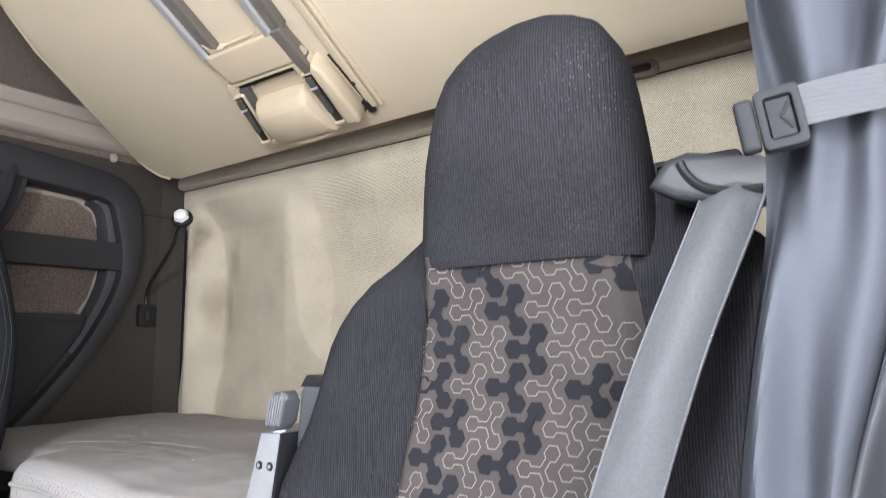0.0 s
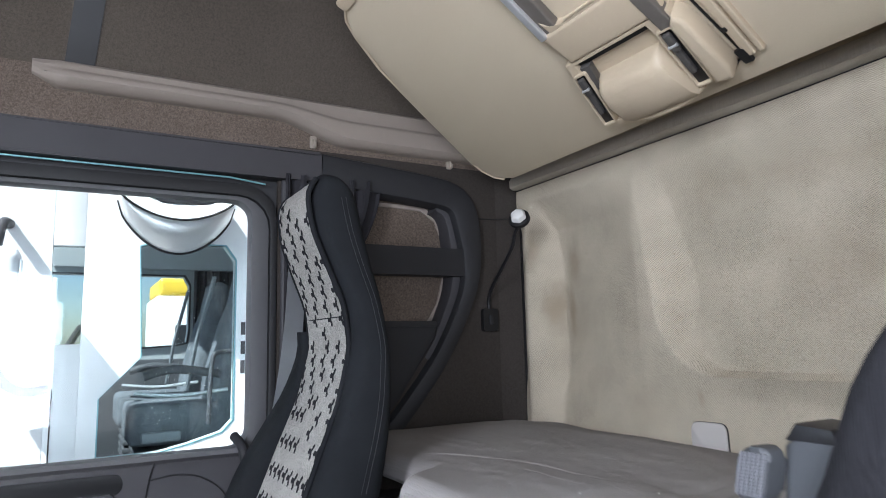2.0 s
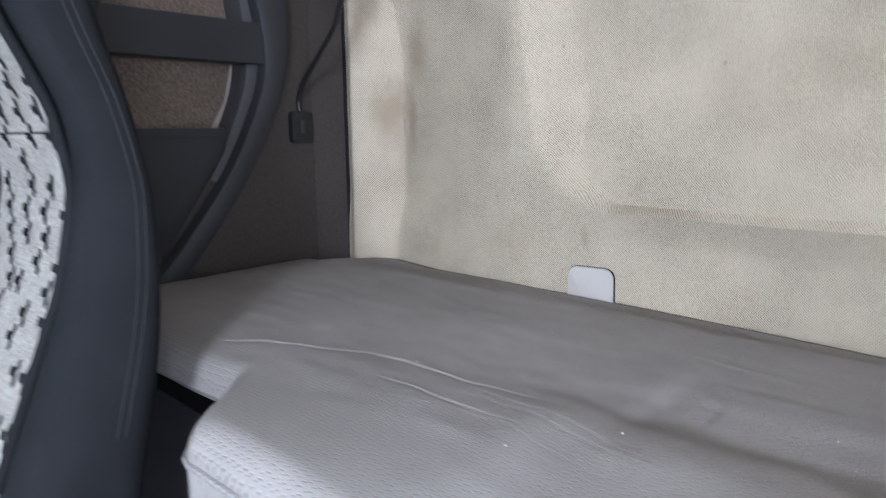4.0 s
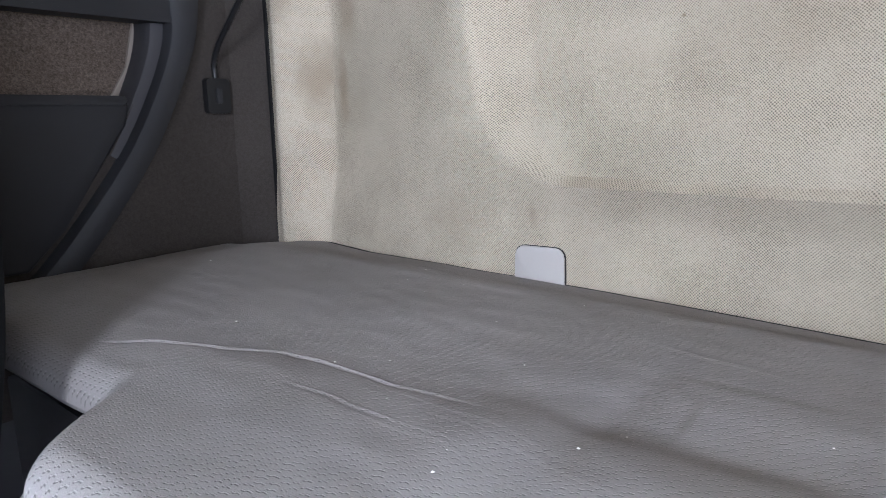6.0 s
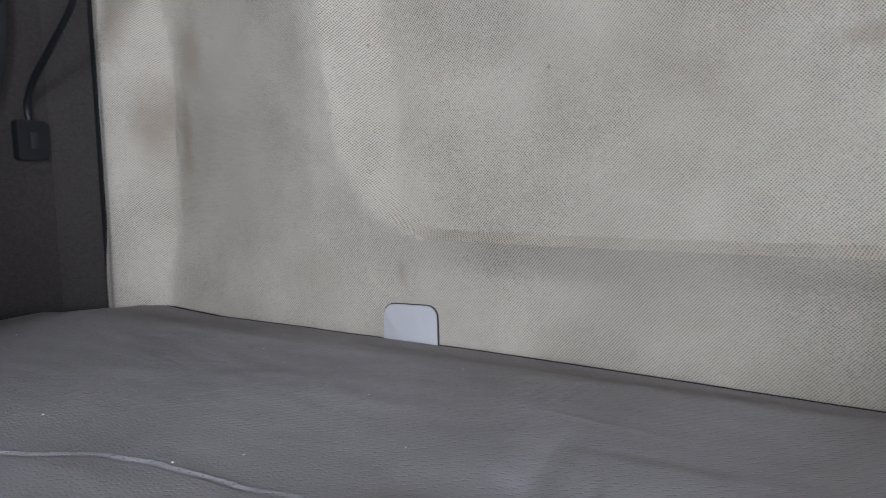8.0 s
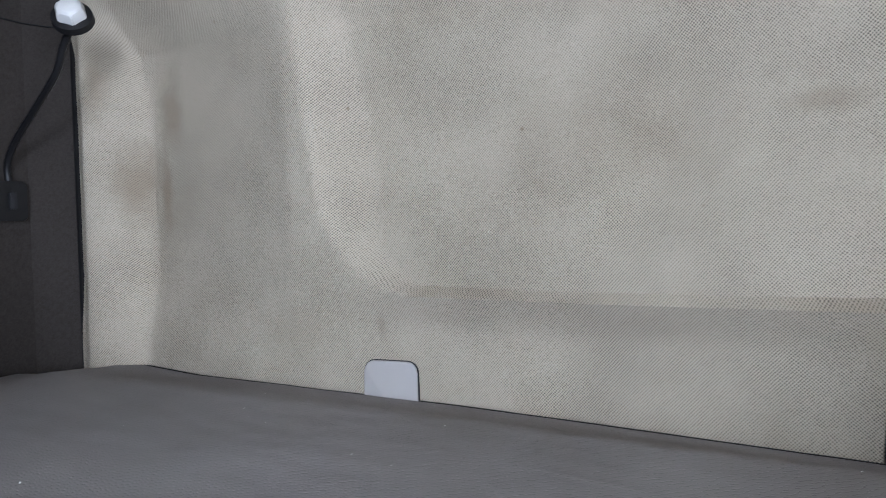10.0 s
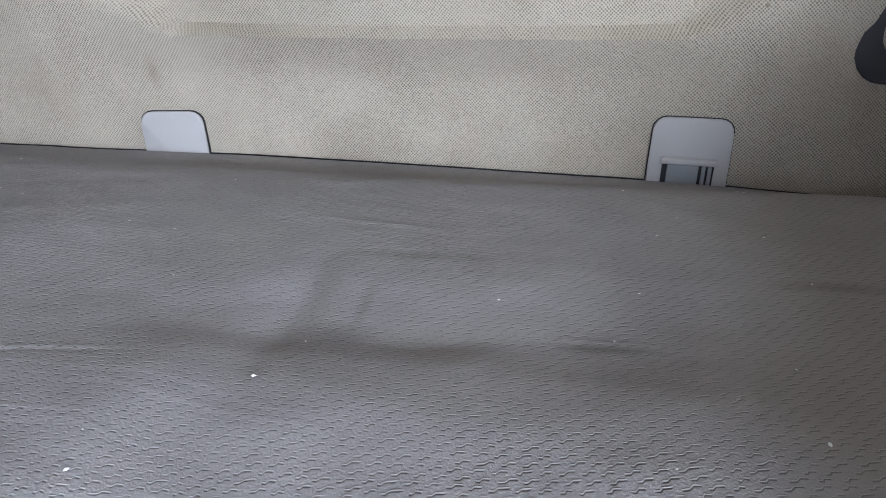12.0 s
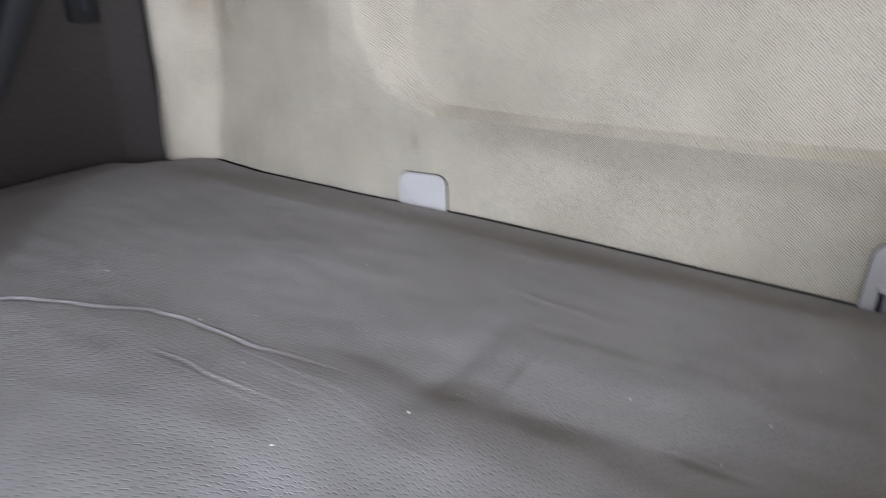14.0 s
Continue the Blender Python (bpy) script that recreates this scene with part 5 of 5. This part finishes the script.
def seat_belt():
    """Webbing from the shoulder guide down across the backrest."""
    keys = [(0.862, -0.890, 1.048), (0.857, -0.908, 1.022), (0.822, -0.917, 0.94), (0.797, -0.920, 0.875), (0.775, -0.925, 0.81), (0.745, -0.95, 0.70), (0.71, -1.00, 0.58)]
    path = curve_through(keys, 8)
    widths = [0.023 + 0.007 * i / len(path) for i in range(len(path))]
    bm = bmesh.new()
    rows = []
    for i, p in enumerate(path):
        w = widths[i]
        k = i / len(path)
        rows.append([bm.verts.new((p.x + w * c, p.y - 0.004 * math.cos(c * 1.5) - 0.012 * (1 - abs(c)) * (1 - k), p.z + w * c * 0.14)) for c in (-1, -0.6, -0.2, 0.2, 0.6, 1)])
    for a, b in zip(rows, rows[1:]):
        for j in range(5):
            bm.faces.new((a[j], a[j + 1], b[j + 1], b[j]))
    bmesh.ops.solidify(bm, geom=list(bm.faces), thickness=0.0018)
    belt = thing("seat_belt", "grey webbing seat belt across the driver seat", "seat belt", group="seat belts")
    part("webbing", bm, M_BELT, belt)
    for c in (-0.97, 0.97):
        pts = []
        for i, p in enumerate(path):
            k = i / len(path)
            pts.append((p.x + widths[i] * c, p.y - 0.0012 - 0.004 * math.cos(c * 1.5) - 0.012 * (1 - abs(c)) * (1 - k), p.z + widths[i] * c * 0.14))
        part("selvedge", tube(pts, 0.0011, 5), M_STRAP, belt)
    path = curve_through([(-1.105, -0.80, 1.36), (-1.06, -0.815, 1.18), (-1.00, -0.845, 0.98), (-0.945, -0.89, 0.78), (-0.92, -0.93, 0.60)], 8)
    bm = bmesh.new()
    rows = [[bm.verts.new((p.x + 0.012 * c, p.y + 0.022 * c, p.z)) for c in (-1, 0, 1)] for p in path]
    for a, b in zip(rows, rows[1:]):
        for j in range(2):
            bm.faces.new((a[j], a[j + 1], b[j + 1], b[j]))
    bmesh.ops.solidify(bm, geom=list(bm.faces), thickness=0.0018)
    belt = thing("seat_belt", "grey webbing seat belt beside the window pillar", "seat belt", group="seat belts")
    part("webbing", bm, M_BELT, belt)


seat_belt()


def passenger_seat():
    zt = 1.345
    seat = thing("passenger_seat", "black cloth seat with a pale patterned centre panel", "seat", (-0.725, 0, 0))
    wid = [(0.0, 0.07), (0.006, 0.100), (0.02, 0.118), (0.05, 0.128), (0.12, 0.134), (0.21, 0.141), (0.30, 0.158), (0.40, 0.178), (0.55, 0.20), (0.78, 0.21)]
    lv = [(d, soft_table(wid, d, 0.006), soft_table(FRONT, d), soft_table(BACK, d)) for d in [0.0, 0.004, 0.010, 0.018, 0.03, 0.045, 0.065] + steps(0.09, 0.78, 28)]
    part("backrest", cushion_loft(lv, zt, 0.012, 0.30), M_VELOUR, seat)
    half = [(0.0, 0.090), (0.03, 0.108), (0.2, 0.122), (0.4, 0.134), (0.8, 0.155)]
    cloth, lines, dark = hex_cloth(zt, 0.022, 0.72, half, 0.006, 0.66, 0.0115, 0.0005, 0.54)
    pan = part("centre_panel", cloth, M_PALECLOTH, seat, "pale grey woven centre panel")
    tagged(part("motif_outline", lines, M_OUTLINE, pan, shade=False), kind="stuff")
    tagged(part("dark_motif", dark, M_MOTIF, pan, shade=False), kind="stuff")
    for sign in (-1, 1):
        pts = [(sign * table(half, d) * 0.992, soft_table(FRONT, d) - 0.003, zt - d) for d in steps(0.018, 0.70, 40)]
        part("edge_piping", tube(pts, 0.0060, 8), M_VELOUR, seat)
    seam = [(x, soft_table(FRONT, 0.315) - 0.0072 + 0.012 * smooth(0.105, 0.125, abs(x)), zt - 0.315) for x in steps(-0.122, 0.122, 20)]
    part("panel_seam", tube(seam, 0.0011, 6), M_VELOUR, pan)
    seat_base(seat)
    for k, off in enumerate((0.0, 0.010)):
        pts = []
        for d in steps(0.06, 0.66, 30):
            w = soft_table(wid, d, 0.006)
            y = soft_table(FRONT, d) * 0.45 + soft_table(BACK, d) * 0.55 + off
            pts.append((w * 0.999 + 0.0005, y, zt - d))
        part("stitching", tube(pts, 0.0005, 5), M_DARK, seat, "double stitched side seam")
    # outer side bolster nearer the window
    lv = [(d, 0.03 + 0.03 * smooth(0.33, 0.5, d), soft_table(FRONT, d) - 0.01 - 0.05 * smooth(0.4, 0.7, d), soft_table(BACK, d)) for d in steps(0.34, 0.78, 14)]
    bm = cushion_loft(lv, zt)
    bmesh.ops.transform(bm, matrix=Matrix.Translation((-0.195, 0, 0)), verts=bm.verts)
    part("side_bolster", bm, M_VELOUR, seat)


passenger_seat()

# ---- curtains ----
def tied_curtain():
    cur = thing("curtain", "blue-grey cab curtain gathered by a strap", "curtain", (0, 0, 0), "curtains")
    left = [(0.45, 0.860), (0.80, 0.868), (0.857, 0.872), (0.937, 0.885), (0.994, 0.895), (1.054, 0.899), (1.118, 0.894), (1.46, 0.875)]
    right = [(0.45, 0.93), (0.80, 0.935), (0.86, 0.945), (0.95, 0.975), (1.05, 1.000), (1.12, 1.02), (1.46, 1.06)]

    def f(u, z):
        a, b = soft_table(left, z), soft_table(right, z)
        pinch = math.exp(-((z - 1.045) / 0.06) ** 2)
        drop = 0.35 * (1.05 - z) if z < 1.05 else 0.12 * (z - 1.05)
        ph = 2 * math.pi * (1.35 * u + 0.25 + drop)
        y = -1.002 + (0.020 - 0.012 * pinch) * math.sin(ph) + 0.008 * math.sin(2.7 * ph + 1.0) + 0.006 * noise.noise(Vector((u * 3, z * 9, 0)))
        y += 0.018 * smooth(1.06, 1.10, z) * math.exp(-((u - 0.42) / 0.045) ** 2)
        if z < 1.05:
            # folds that fall away from the strap
            fall = smooth(1.05, 0.98, z) * smooth(0.62, 0.80, z)
            fall *= smooth(0.03, 0.14, u)
            y -= 0.010 * fall * math.exp(-((u - 0.10 - 0.85 * (1.04 - z)) / 0.055) ** 2)
            y += 0.010 * fall * math.exp(-((u - 0.20 - 0.95 * (1.04 - z)) / 0.07) ** 2)
            y -= 0.012 * fall * math.exp(-((u - 0.62 - 0.20 * (1.04 - z)) / 0.09) ** 2)
        return (a + (b - a) * u + 0.010 * math.cos(ph) * (1 - pinch), y, z)
    part("cloth", sheet(f, steps(0, 1, 70), steps(0.45, 1.46, 110), (0, 0.002, 0)), M_CURTAIN, cur)
    st = bmesh.new()
    rows = []
    for i in range(25):
        k = i / 24
        x = 0.905 + 0.11 * k
        y = -1.030 + 0.03 * k * k
        z = 1.051 + 0.014 * k
        rows.append([st.verts.new((x, y - 0.001 * math.sin(k * 9), z + h)) for h in (-0.011, 0.0, 0.011)])
    for a, b in zip(rows, rows[1:]):
        for j in range(2):
            st.faces.new((a[j], a[j + 1], b[j + 1], b[j]))
    bmesh.ops.solidify(st, geom=list(st.faces), thickness=0.0015)
    tie = part("tie_strap", st, M_STRAP, cur, "pale grey webbing tie strap")
    turn = pose(0.912, -1.032, 1.047, 0, -8, 8)
    bm = ring(rounded(-0.012, -0.016, 0.009, 0.016, 0.003), rounded(-0.008, -0.011, 0.005, 0.011, 0.002), 1, -0.007, 0.004, 0.0015)
    bmesh.ops.transform(bm, matrix=turn, verts=bm.verts)
    part("buckle", bm, M_BUCKLE, tie, "grey plastic buckle")
    bm = prism([(-0.0075, -0.0105), (0.0045, -0.0105), (0.0045, 0.0105), (-0.0075, 0.0105)], 1, -0.005, 0.003, 0.002)
    bmesh.ops.transform(bm, matrix=turn, verts=bm.verts)
    part("press_pad", bm, M_BUCKLE, tie)
    bm = tube([(0.0035, -0.0052, -0.007), (-0.001, -0.0058, 0.0), (0.0035, -0.0052, 0.007)], 0.0009, 6)
    bmesh.ops.transform(bm, matrix=turn, verts=bm.verts)
    part("buckle_tongue", bm, M_BUCKLE, tie)
    bm = box((-0.022, -0.006, -0.014), (-0.0125, 0.004, 0.014), 0.003, 3)
    bmesh.ops.transform(bm, matrix=turn, verts=bm.verts)
    part("buckle_end", bm, M_BUCKLE, tie)


tied_curtain()


def pillar_curtain():
    cur = thing("curtain", "dark pleated curtain bunched on its rail beside the window", "curtain", (0, 0, 0), "curtains")

    def f(u, z):
        top = smooth(1.0, 1.45, z)
        y = -0.835 + (0.14 + 0.16 * top) * u
        ph = 2 * math.pi * 6 * u
        return (-1.135 + 0.013 * math.sin(ph) + 0.006 * math.sin(2.3 * ph + z * 5), y + 0.006 * math.cos(ph), z)
    part("cloth", sheet(f, steps(0, 1, 90), steps(0.55, 1.468, 30), (0.002, 0, 0)), M_CURTAIN2, cur)
    part("rail", tube([(-1.14, -0.86, 1.474), (-1.14, -0.50, 1.470)], 0.006), M_DARK, cur)


pillar_curtain()
tagged(part("pillar_cover", box((0.995, -1.02, 0.2), (1.10, -0.84, 1.5), 0.03, 4), M_DARK2), "dark grey plastic pillar cover by the driver door", "trim", kind="structure")
dash = thing("dashboard", "dark grey moulded dashboard under the windscreen", "dashboard", (0, -2.1, 0))
part("body", prism([(-0.19, -0.05), (-0.19, 0.93), (0.05, 0.93), (0.22, 0.86), (0.26, 0.74), (0.12, 0.45), (0.10, -0.05)], 0, -1.17, 1.10, 0.015), M_DARK2, dash)
part("top_pad", box((-1.0, -0.18, 0.925), (0.95, 0.04, 0.945), 0.008), M_DARK, dash)

# ---- outside ----
ground = sheet(lambda x, y: (x, y, -1.6), steps(-400, 400, 8), steps(-400, 400, 8))
tagged(part("ground", ground, M_GROUND), "grey paved truck yard", "ground", kind="structure")


def parked_truck():
    """The white cab that stands alongside, with its open view into the inside."""
    t = thing("parked_truck", "white truck cab parked alongside, dark inside", "truck", (-2.5, -1.3, -1.6))
    y0, y1, z0, z1 = 0.06, 0.615, 2.12, 3.05
    win = [(y0, z0), (0.30, z0 + 0.005), (0.42, z0 + 0.03), (y1 - 0.05, z0 + 0.07), (y1, z0 + 0.12), (y1, z1 - 0.07), (y1 - 0.05, z1), (y0 + 0.20, z1), (y0 + 0.14, z1 - 0.02), (y0 + 0.16, z0 + 0.42), (y0, z0 + 0.25)]
    part("side", ring([(-0.02, 0.55), (0.30, 0.55), (0.42, 0.55), (1.35, 0.55), (1.35, 2.29), (1.35, 2.98), (1.35, 4.1), (0.33, 4.1), (-0.02, 4.1), (-0.02, 2.59), (-0.02, 2.42)], win, 0, -0.06, 0.0, 0.008), M_TRUCK, t)
    part("front_corner", prism([(-1.15, 0.55), (-0.14, 0.55), (-0.14, 4.1), (-0.45, 4.1), (-1.15, 2.4)], 0, -0.06, 0.0, 0.006), M_TRUCK, t)
    part("front_corner_low", box((-0.06, -0.14, 0.55), (0.0, -0.02, 2.60), 0.004), M_TRUCK, t)
    part("front_corner_high", box((-0.06, -0.14, 3.02), (0.0, -0.02, 4.1), 0.004), M_TRUCK, t)
    part("quarter_pane", box((-0.035, -0.14, 2.60), (-0.030, -0.02, 3.02), 0), M_PANE, t).visible_shadow = False
    part("window_seal", ring([(y + 0.006 * (1 if y > 0.4 else -1), z + 0.006 * (1 if z > 2.6 else -1)) for y, z in win], win, 0, -0.03, 0.003, 0.001), M_GASKET, t)
    part("window_pane", prism(win, 0, -0.035, -0.030, 0), M_PANE, t).visible_shadow = False
    part("roof", box((-2.3, -0.45, 4.05), (0.0, 1.35, 4.15), 0.04, 3), M_TRUCK, t)
    part("rear_panel", box((-2.3, 1.25, 0.55), (-0.06, 1.33, 4.1), 0.0), M_TRUCKLINING, t)
    part("front_panel", box((-2.3, -1.15, 0.55), (-0.06, -1.05, 2.3), 0.02), M_TRUCK, t)
    far = [(-0.30, 2.56), (0.60, 2.60), (0.69, 2.62), (0.70, 2.70), (0.70, 3.04), (0.66, 3.11), (-0.30, 3.11)]
    part("far_side", ring([(-1.15, 0.55), (0.6, 0.55), (1.35, 0.55), (1.35, 2.7), (1.35, 3.04), (1.35, 4.1), (-1.15, 4.1)], far, 0, -2.16, -2.08, 0.0), M_TRUCKLINING, t)
    part("far_seal", ring([(y + 0.012, z + 0.012 * (1 if z > 2.8 else -1)) for y, z in far], far, 0, -2.08, -2.06, 0.0), M_RUBBER, t)
    part("far_card", box((-2.08, -1.1, 0.6), (-2.0, 1.2, 2.50), 0.02), M_LIP, t)
    part("upper_lining", box((-2.08, -0.2, 3.16), (-2.04, 1.2, 4.0), 0.01), M_TRUCKLINING, t)
    part("door_card", box((-0.16, -1.0, 1.2), (-0.07, 0.9, 2.1), 0.02), M_DARK2, t)
    part("cab_floor", box((-2.1, -1.1, 1.45), (-0.06, 1.3, 1.52), 0), M_DARK2, t)
    for x in (-0.62, -1.55):
        part("seat", box((x - 0.25, 0.20, 2.10), (x + 0.25, 0.68, 2.30), 0.05, 4), M_TRUCKSEAT, t)
        bm = cushion_loft([(0.0, 0.06, 0.80, 0.84), (0.03, 0.12, 0.74, 0.88), (0.20, 0.14, 0.71, 0.86), (0.30, 0.24, 0.68, 0.84), (0.6, 0.26, 0.60, 0.78), (0.85, 0.24, 0.56, 0.73)], 3.02)
        bmesh.ops.transform(bm, matrix=Matrix.Translation((x, 0, 0)), verts=bm.verts)
        part("seat_back", bm, M_TRUCKSEAT, t)
        part("seat_arm", tube(curve_through([(x + 0.27, 0.62, 2.44), (x + 0.27, 0.40, 2.47), (x + 0.27, 0.26, 2.44)], 5), 0.022), M_LIP, t)
        for k in range(5):
            part("seat_gaiter", box((x - 0.22, 0.24, 1.86 + 0.045 * k), (x + 0.22, 0.64, 1.89 + 0.045 * k), 0.01), M_LIP, t)
    cl = sheet(lambda u, z: (-1.98 + 0.03 * math.sin(40 * u), 0.72 + 0.34 * u - 0.10 * math.exp(-((z - 2.75) / 0.15) ** 2) * u, z), steps(0, 1, 60), steps(2.1, 3.15, 12), (0.004, 0, 0))
    part("curtain", cl, M_CURTAIN2, t)
    part("dashboard", prism([(-1.05, 1.5), (-1.05, 2.52), (-0.55, 2.50), (-0.32, 2.34), (-0.28, 2.0), (-0.45, 1.5)], 0, -2.0, -0.18, 0.02), M_LIP, t)
    hub = Vector((-0.62, -0.12, 2.50))
    rimp = [hub + Vector((0.21 * math.cos(a), 0.10 * math.sin(a), 0.19 * math.sin(a))) for a in (2 * math.pi * k / 28 for k in range(29))]
    part("steering_wheel", tube(rimp, 0.016, 8), M_RUBBER, t)
    for x in (-0.62, -1.55):
        part("seat_belt", tube([(x + 0.16, 0.60, 2.95), (x + 0.02, 0.54, 2.62), (x - 0.16, 0.52, 2.34)], 0.012, 6), M_BELT, t)
        part("seat_trim", tube(curve_through([(x + 0.262, 0.22, 2.36), (x + 0.266, 0.42, 2.34), (x + 0.262, 0.66, 2.36)], 5), 0.010, 6), M_SILVER, t)
        part("seat_lever", box((x + 0.20, 0.26, 2.12), (x + 0.27, 0.44, 2.17), 0.012), M_BELT, t)
    rail = curve_through([(-0.075, 0.52, 2.22), (-0.075, 0.53, 2.50), (-0.075, 0.56, 2.55), (-0.075, 0.64, 2.55)], 6)
    part("grab_rail", tube(rail, 0.011), M_DARK2, t)
    def kerb(u, v):
        # a shallow bowl hung over the window; u along it, v from its upper edge down
        y = 0.09 + 0.48 * u
        top = 3.262 - 0.030 * math.sin(math.pi * u)
        deep = 0.06 + 0.19 * math.sin(math.pi * u) ** 0.55
        return Vector((0.10 + 0.13 * math.sin(math.pi * (0.15 + 0.7 * v)), y, top - deep * v))
    us = steps(0, 1, 24)
    hood = part("kerb_mirror", sheet(kerb, us, steps(0, 0.42, 6), (-0.02, 0, 0)), M_TRUCK, t, "white hood of the kerb mirror")
    part("mirror_glass", sheet(kerb, us, steps(0.46, 1.0, 8), (-0.02, 0, 0)), M_CHROME, hood)
    for v in (0.0, 0.44, 1.0):
        part("mirror_rim", tube([kerb(u, v) + Vector((0.004, 0, 0)) for u in us], 0.0055, 6), M_RUBBER, hood)
    part("mirror_mount", prism([(0.20, 3.24), (0.26, 3.20), (0.46, 3.20), (0.52, 3.24), (0.50, 3.32), (0.22, 3.32)], 0, 0.0, 0.20, 0.01), M_DARK2, t)
    mir = part("mirror", box((0.10, -0.42, 2.52), (0.24, -0.24, 2.98), 0.05, 4), M_TRUCK, t)
    part("mirror_glass", box((0.13, -0.242, 2.57), (0.22, -0.236, 2.93), 0.0), M_CHROME, mir)
    low = part("lower_mirror", box((0.10, -0.36, 2.54), (0.26, -0.20, 2.70), 0.04, 4), M_TRUCK, t)
    part("mirror_arm", tube(curve_through([(0.0, -0.30, 3.10), (0.12, -0.32, 3.06), (0.14, -0.34, 2.75), (0.13, -0.30, 2.50), (0.12, -0.22, 2.42), (0.0, -0.14, 2.42)], 5), 0.020), M_DARK2, t)
    part("door_gap", box((-0.002, -0.12, 0.6), (0.004, -0.114, 2.42), 0), M_RUBBER, t)
    drops = bmesh.new()
    rng = random.Random(3)
    for _ in range(120):
        y, z, r = rng.uniform(y0 + 0.18, y1 - 0.02), rng.uniform(z0 + 0.12, z1 - 0.05), rng.uniform(0.0007, 0.0019)
        top = drops.verts.new((-0.026, y, z))
        rimv = [drops.verts.new((-0.0295, y + r * math.cos(a), z + 1.5 * r * math.sin(a))) for a in (0, 1.05, 2.09, 3.14, 4.19, 5.24)]
        for i in range(6):
            drops.faces.new((rimv[i], rimv[(i + 1) % 6], top))
    tagged(part("rain_spots", drops, M_SPECK, t), kind="stuff")
    for k in range(3):
        part("door_sticker", box((0.0, y1 + 0.03, 2.45 + 0.09 * k), (0.003, y1 + 0.05, 2.51 + 0.09 * k), 0.0), M_DARK2, t)
    part("sill", box((-2.3, -1.15, 0.35), (0.0, 1.35, 0.56), 0.03), M_GREYFRAME, t)
    wheel = part("wheel", tube([(-0.02, 0.0, 0.5), (-0.32, 0.0, 0.5)], 0.5, 32), M_RUBBER, t)
    part("rim", tube([(-0.005, 0.0, 0.5), (-0.1, 0.0, 0.5)], 0.28, 24), M_SILVER, wheel)
    return t


parked_truck()
yt = thing("yellow_truck", "white truck with a yellow roof fairing further off in the yard", "truck", (-15.0, 0.2, -1.6))
part("body", box((-2.4, 0.0, 0.6), (0, 2.4, 3.75), 0.08, 3), M_TRUCK, yt)
part("roof_fairing", box((-2.3, 0.05, 3.75), (-0.05, 2.3, 4.15), 0.10, 3), M_YELLOW, yt, "yellow roof fairing")
part("window", box((-0.02, 0.4, 2.3), (0.02, 1.4, 3.1), 0.01, 2), M_BLACK, yt)
for y in (0.6, 1.8):
    part("wheel", tube([(0.05, y, 0.5), (-0.25, y, 0.5)], 0.5, 24), M_RUBBER, yt)
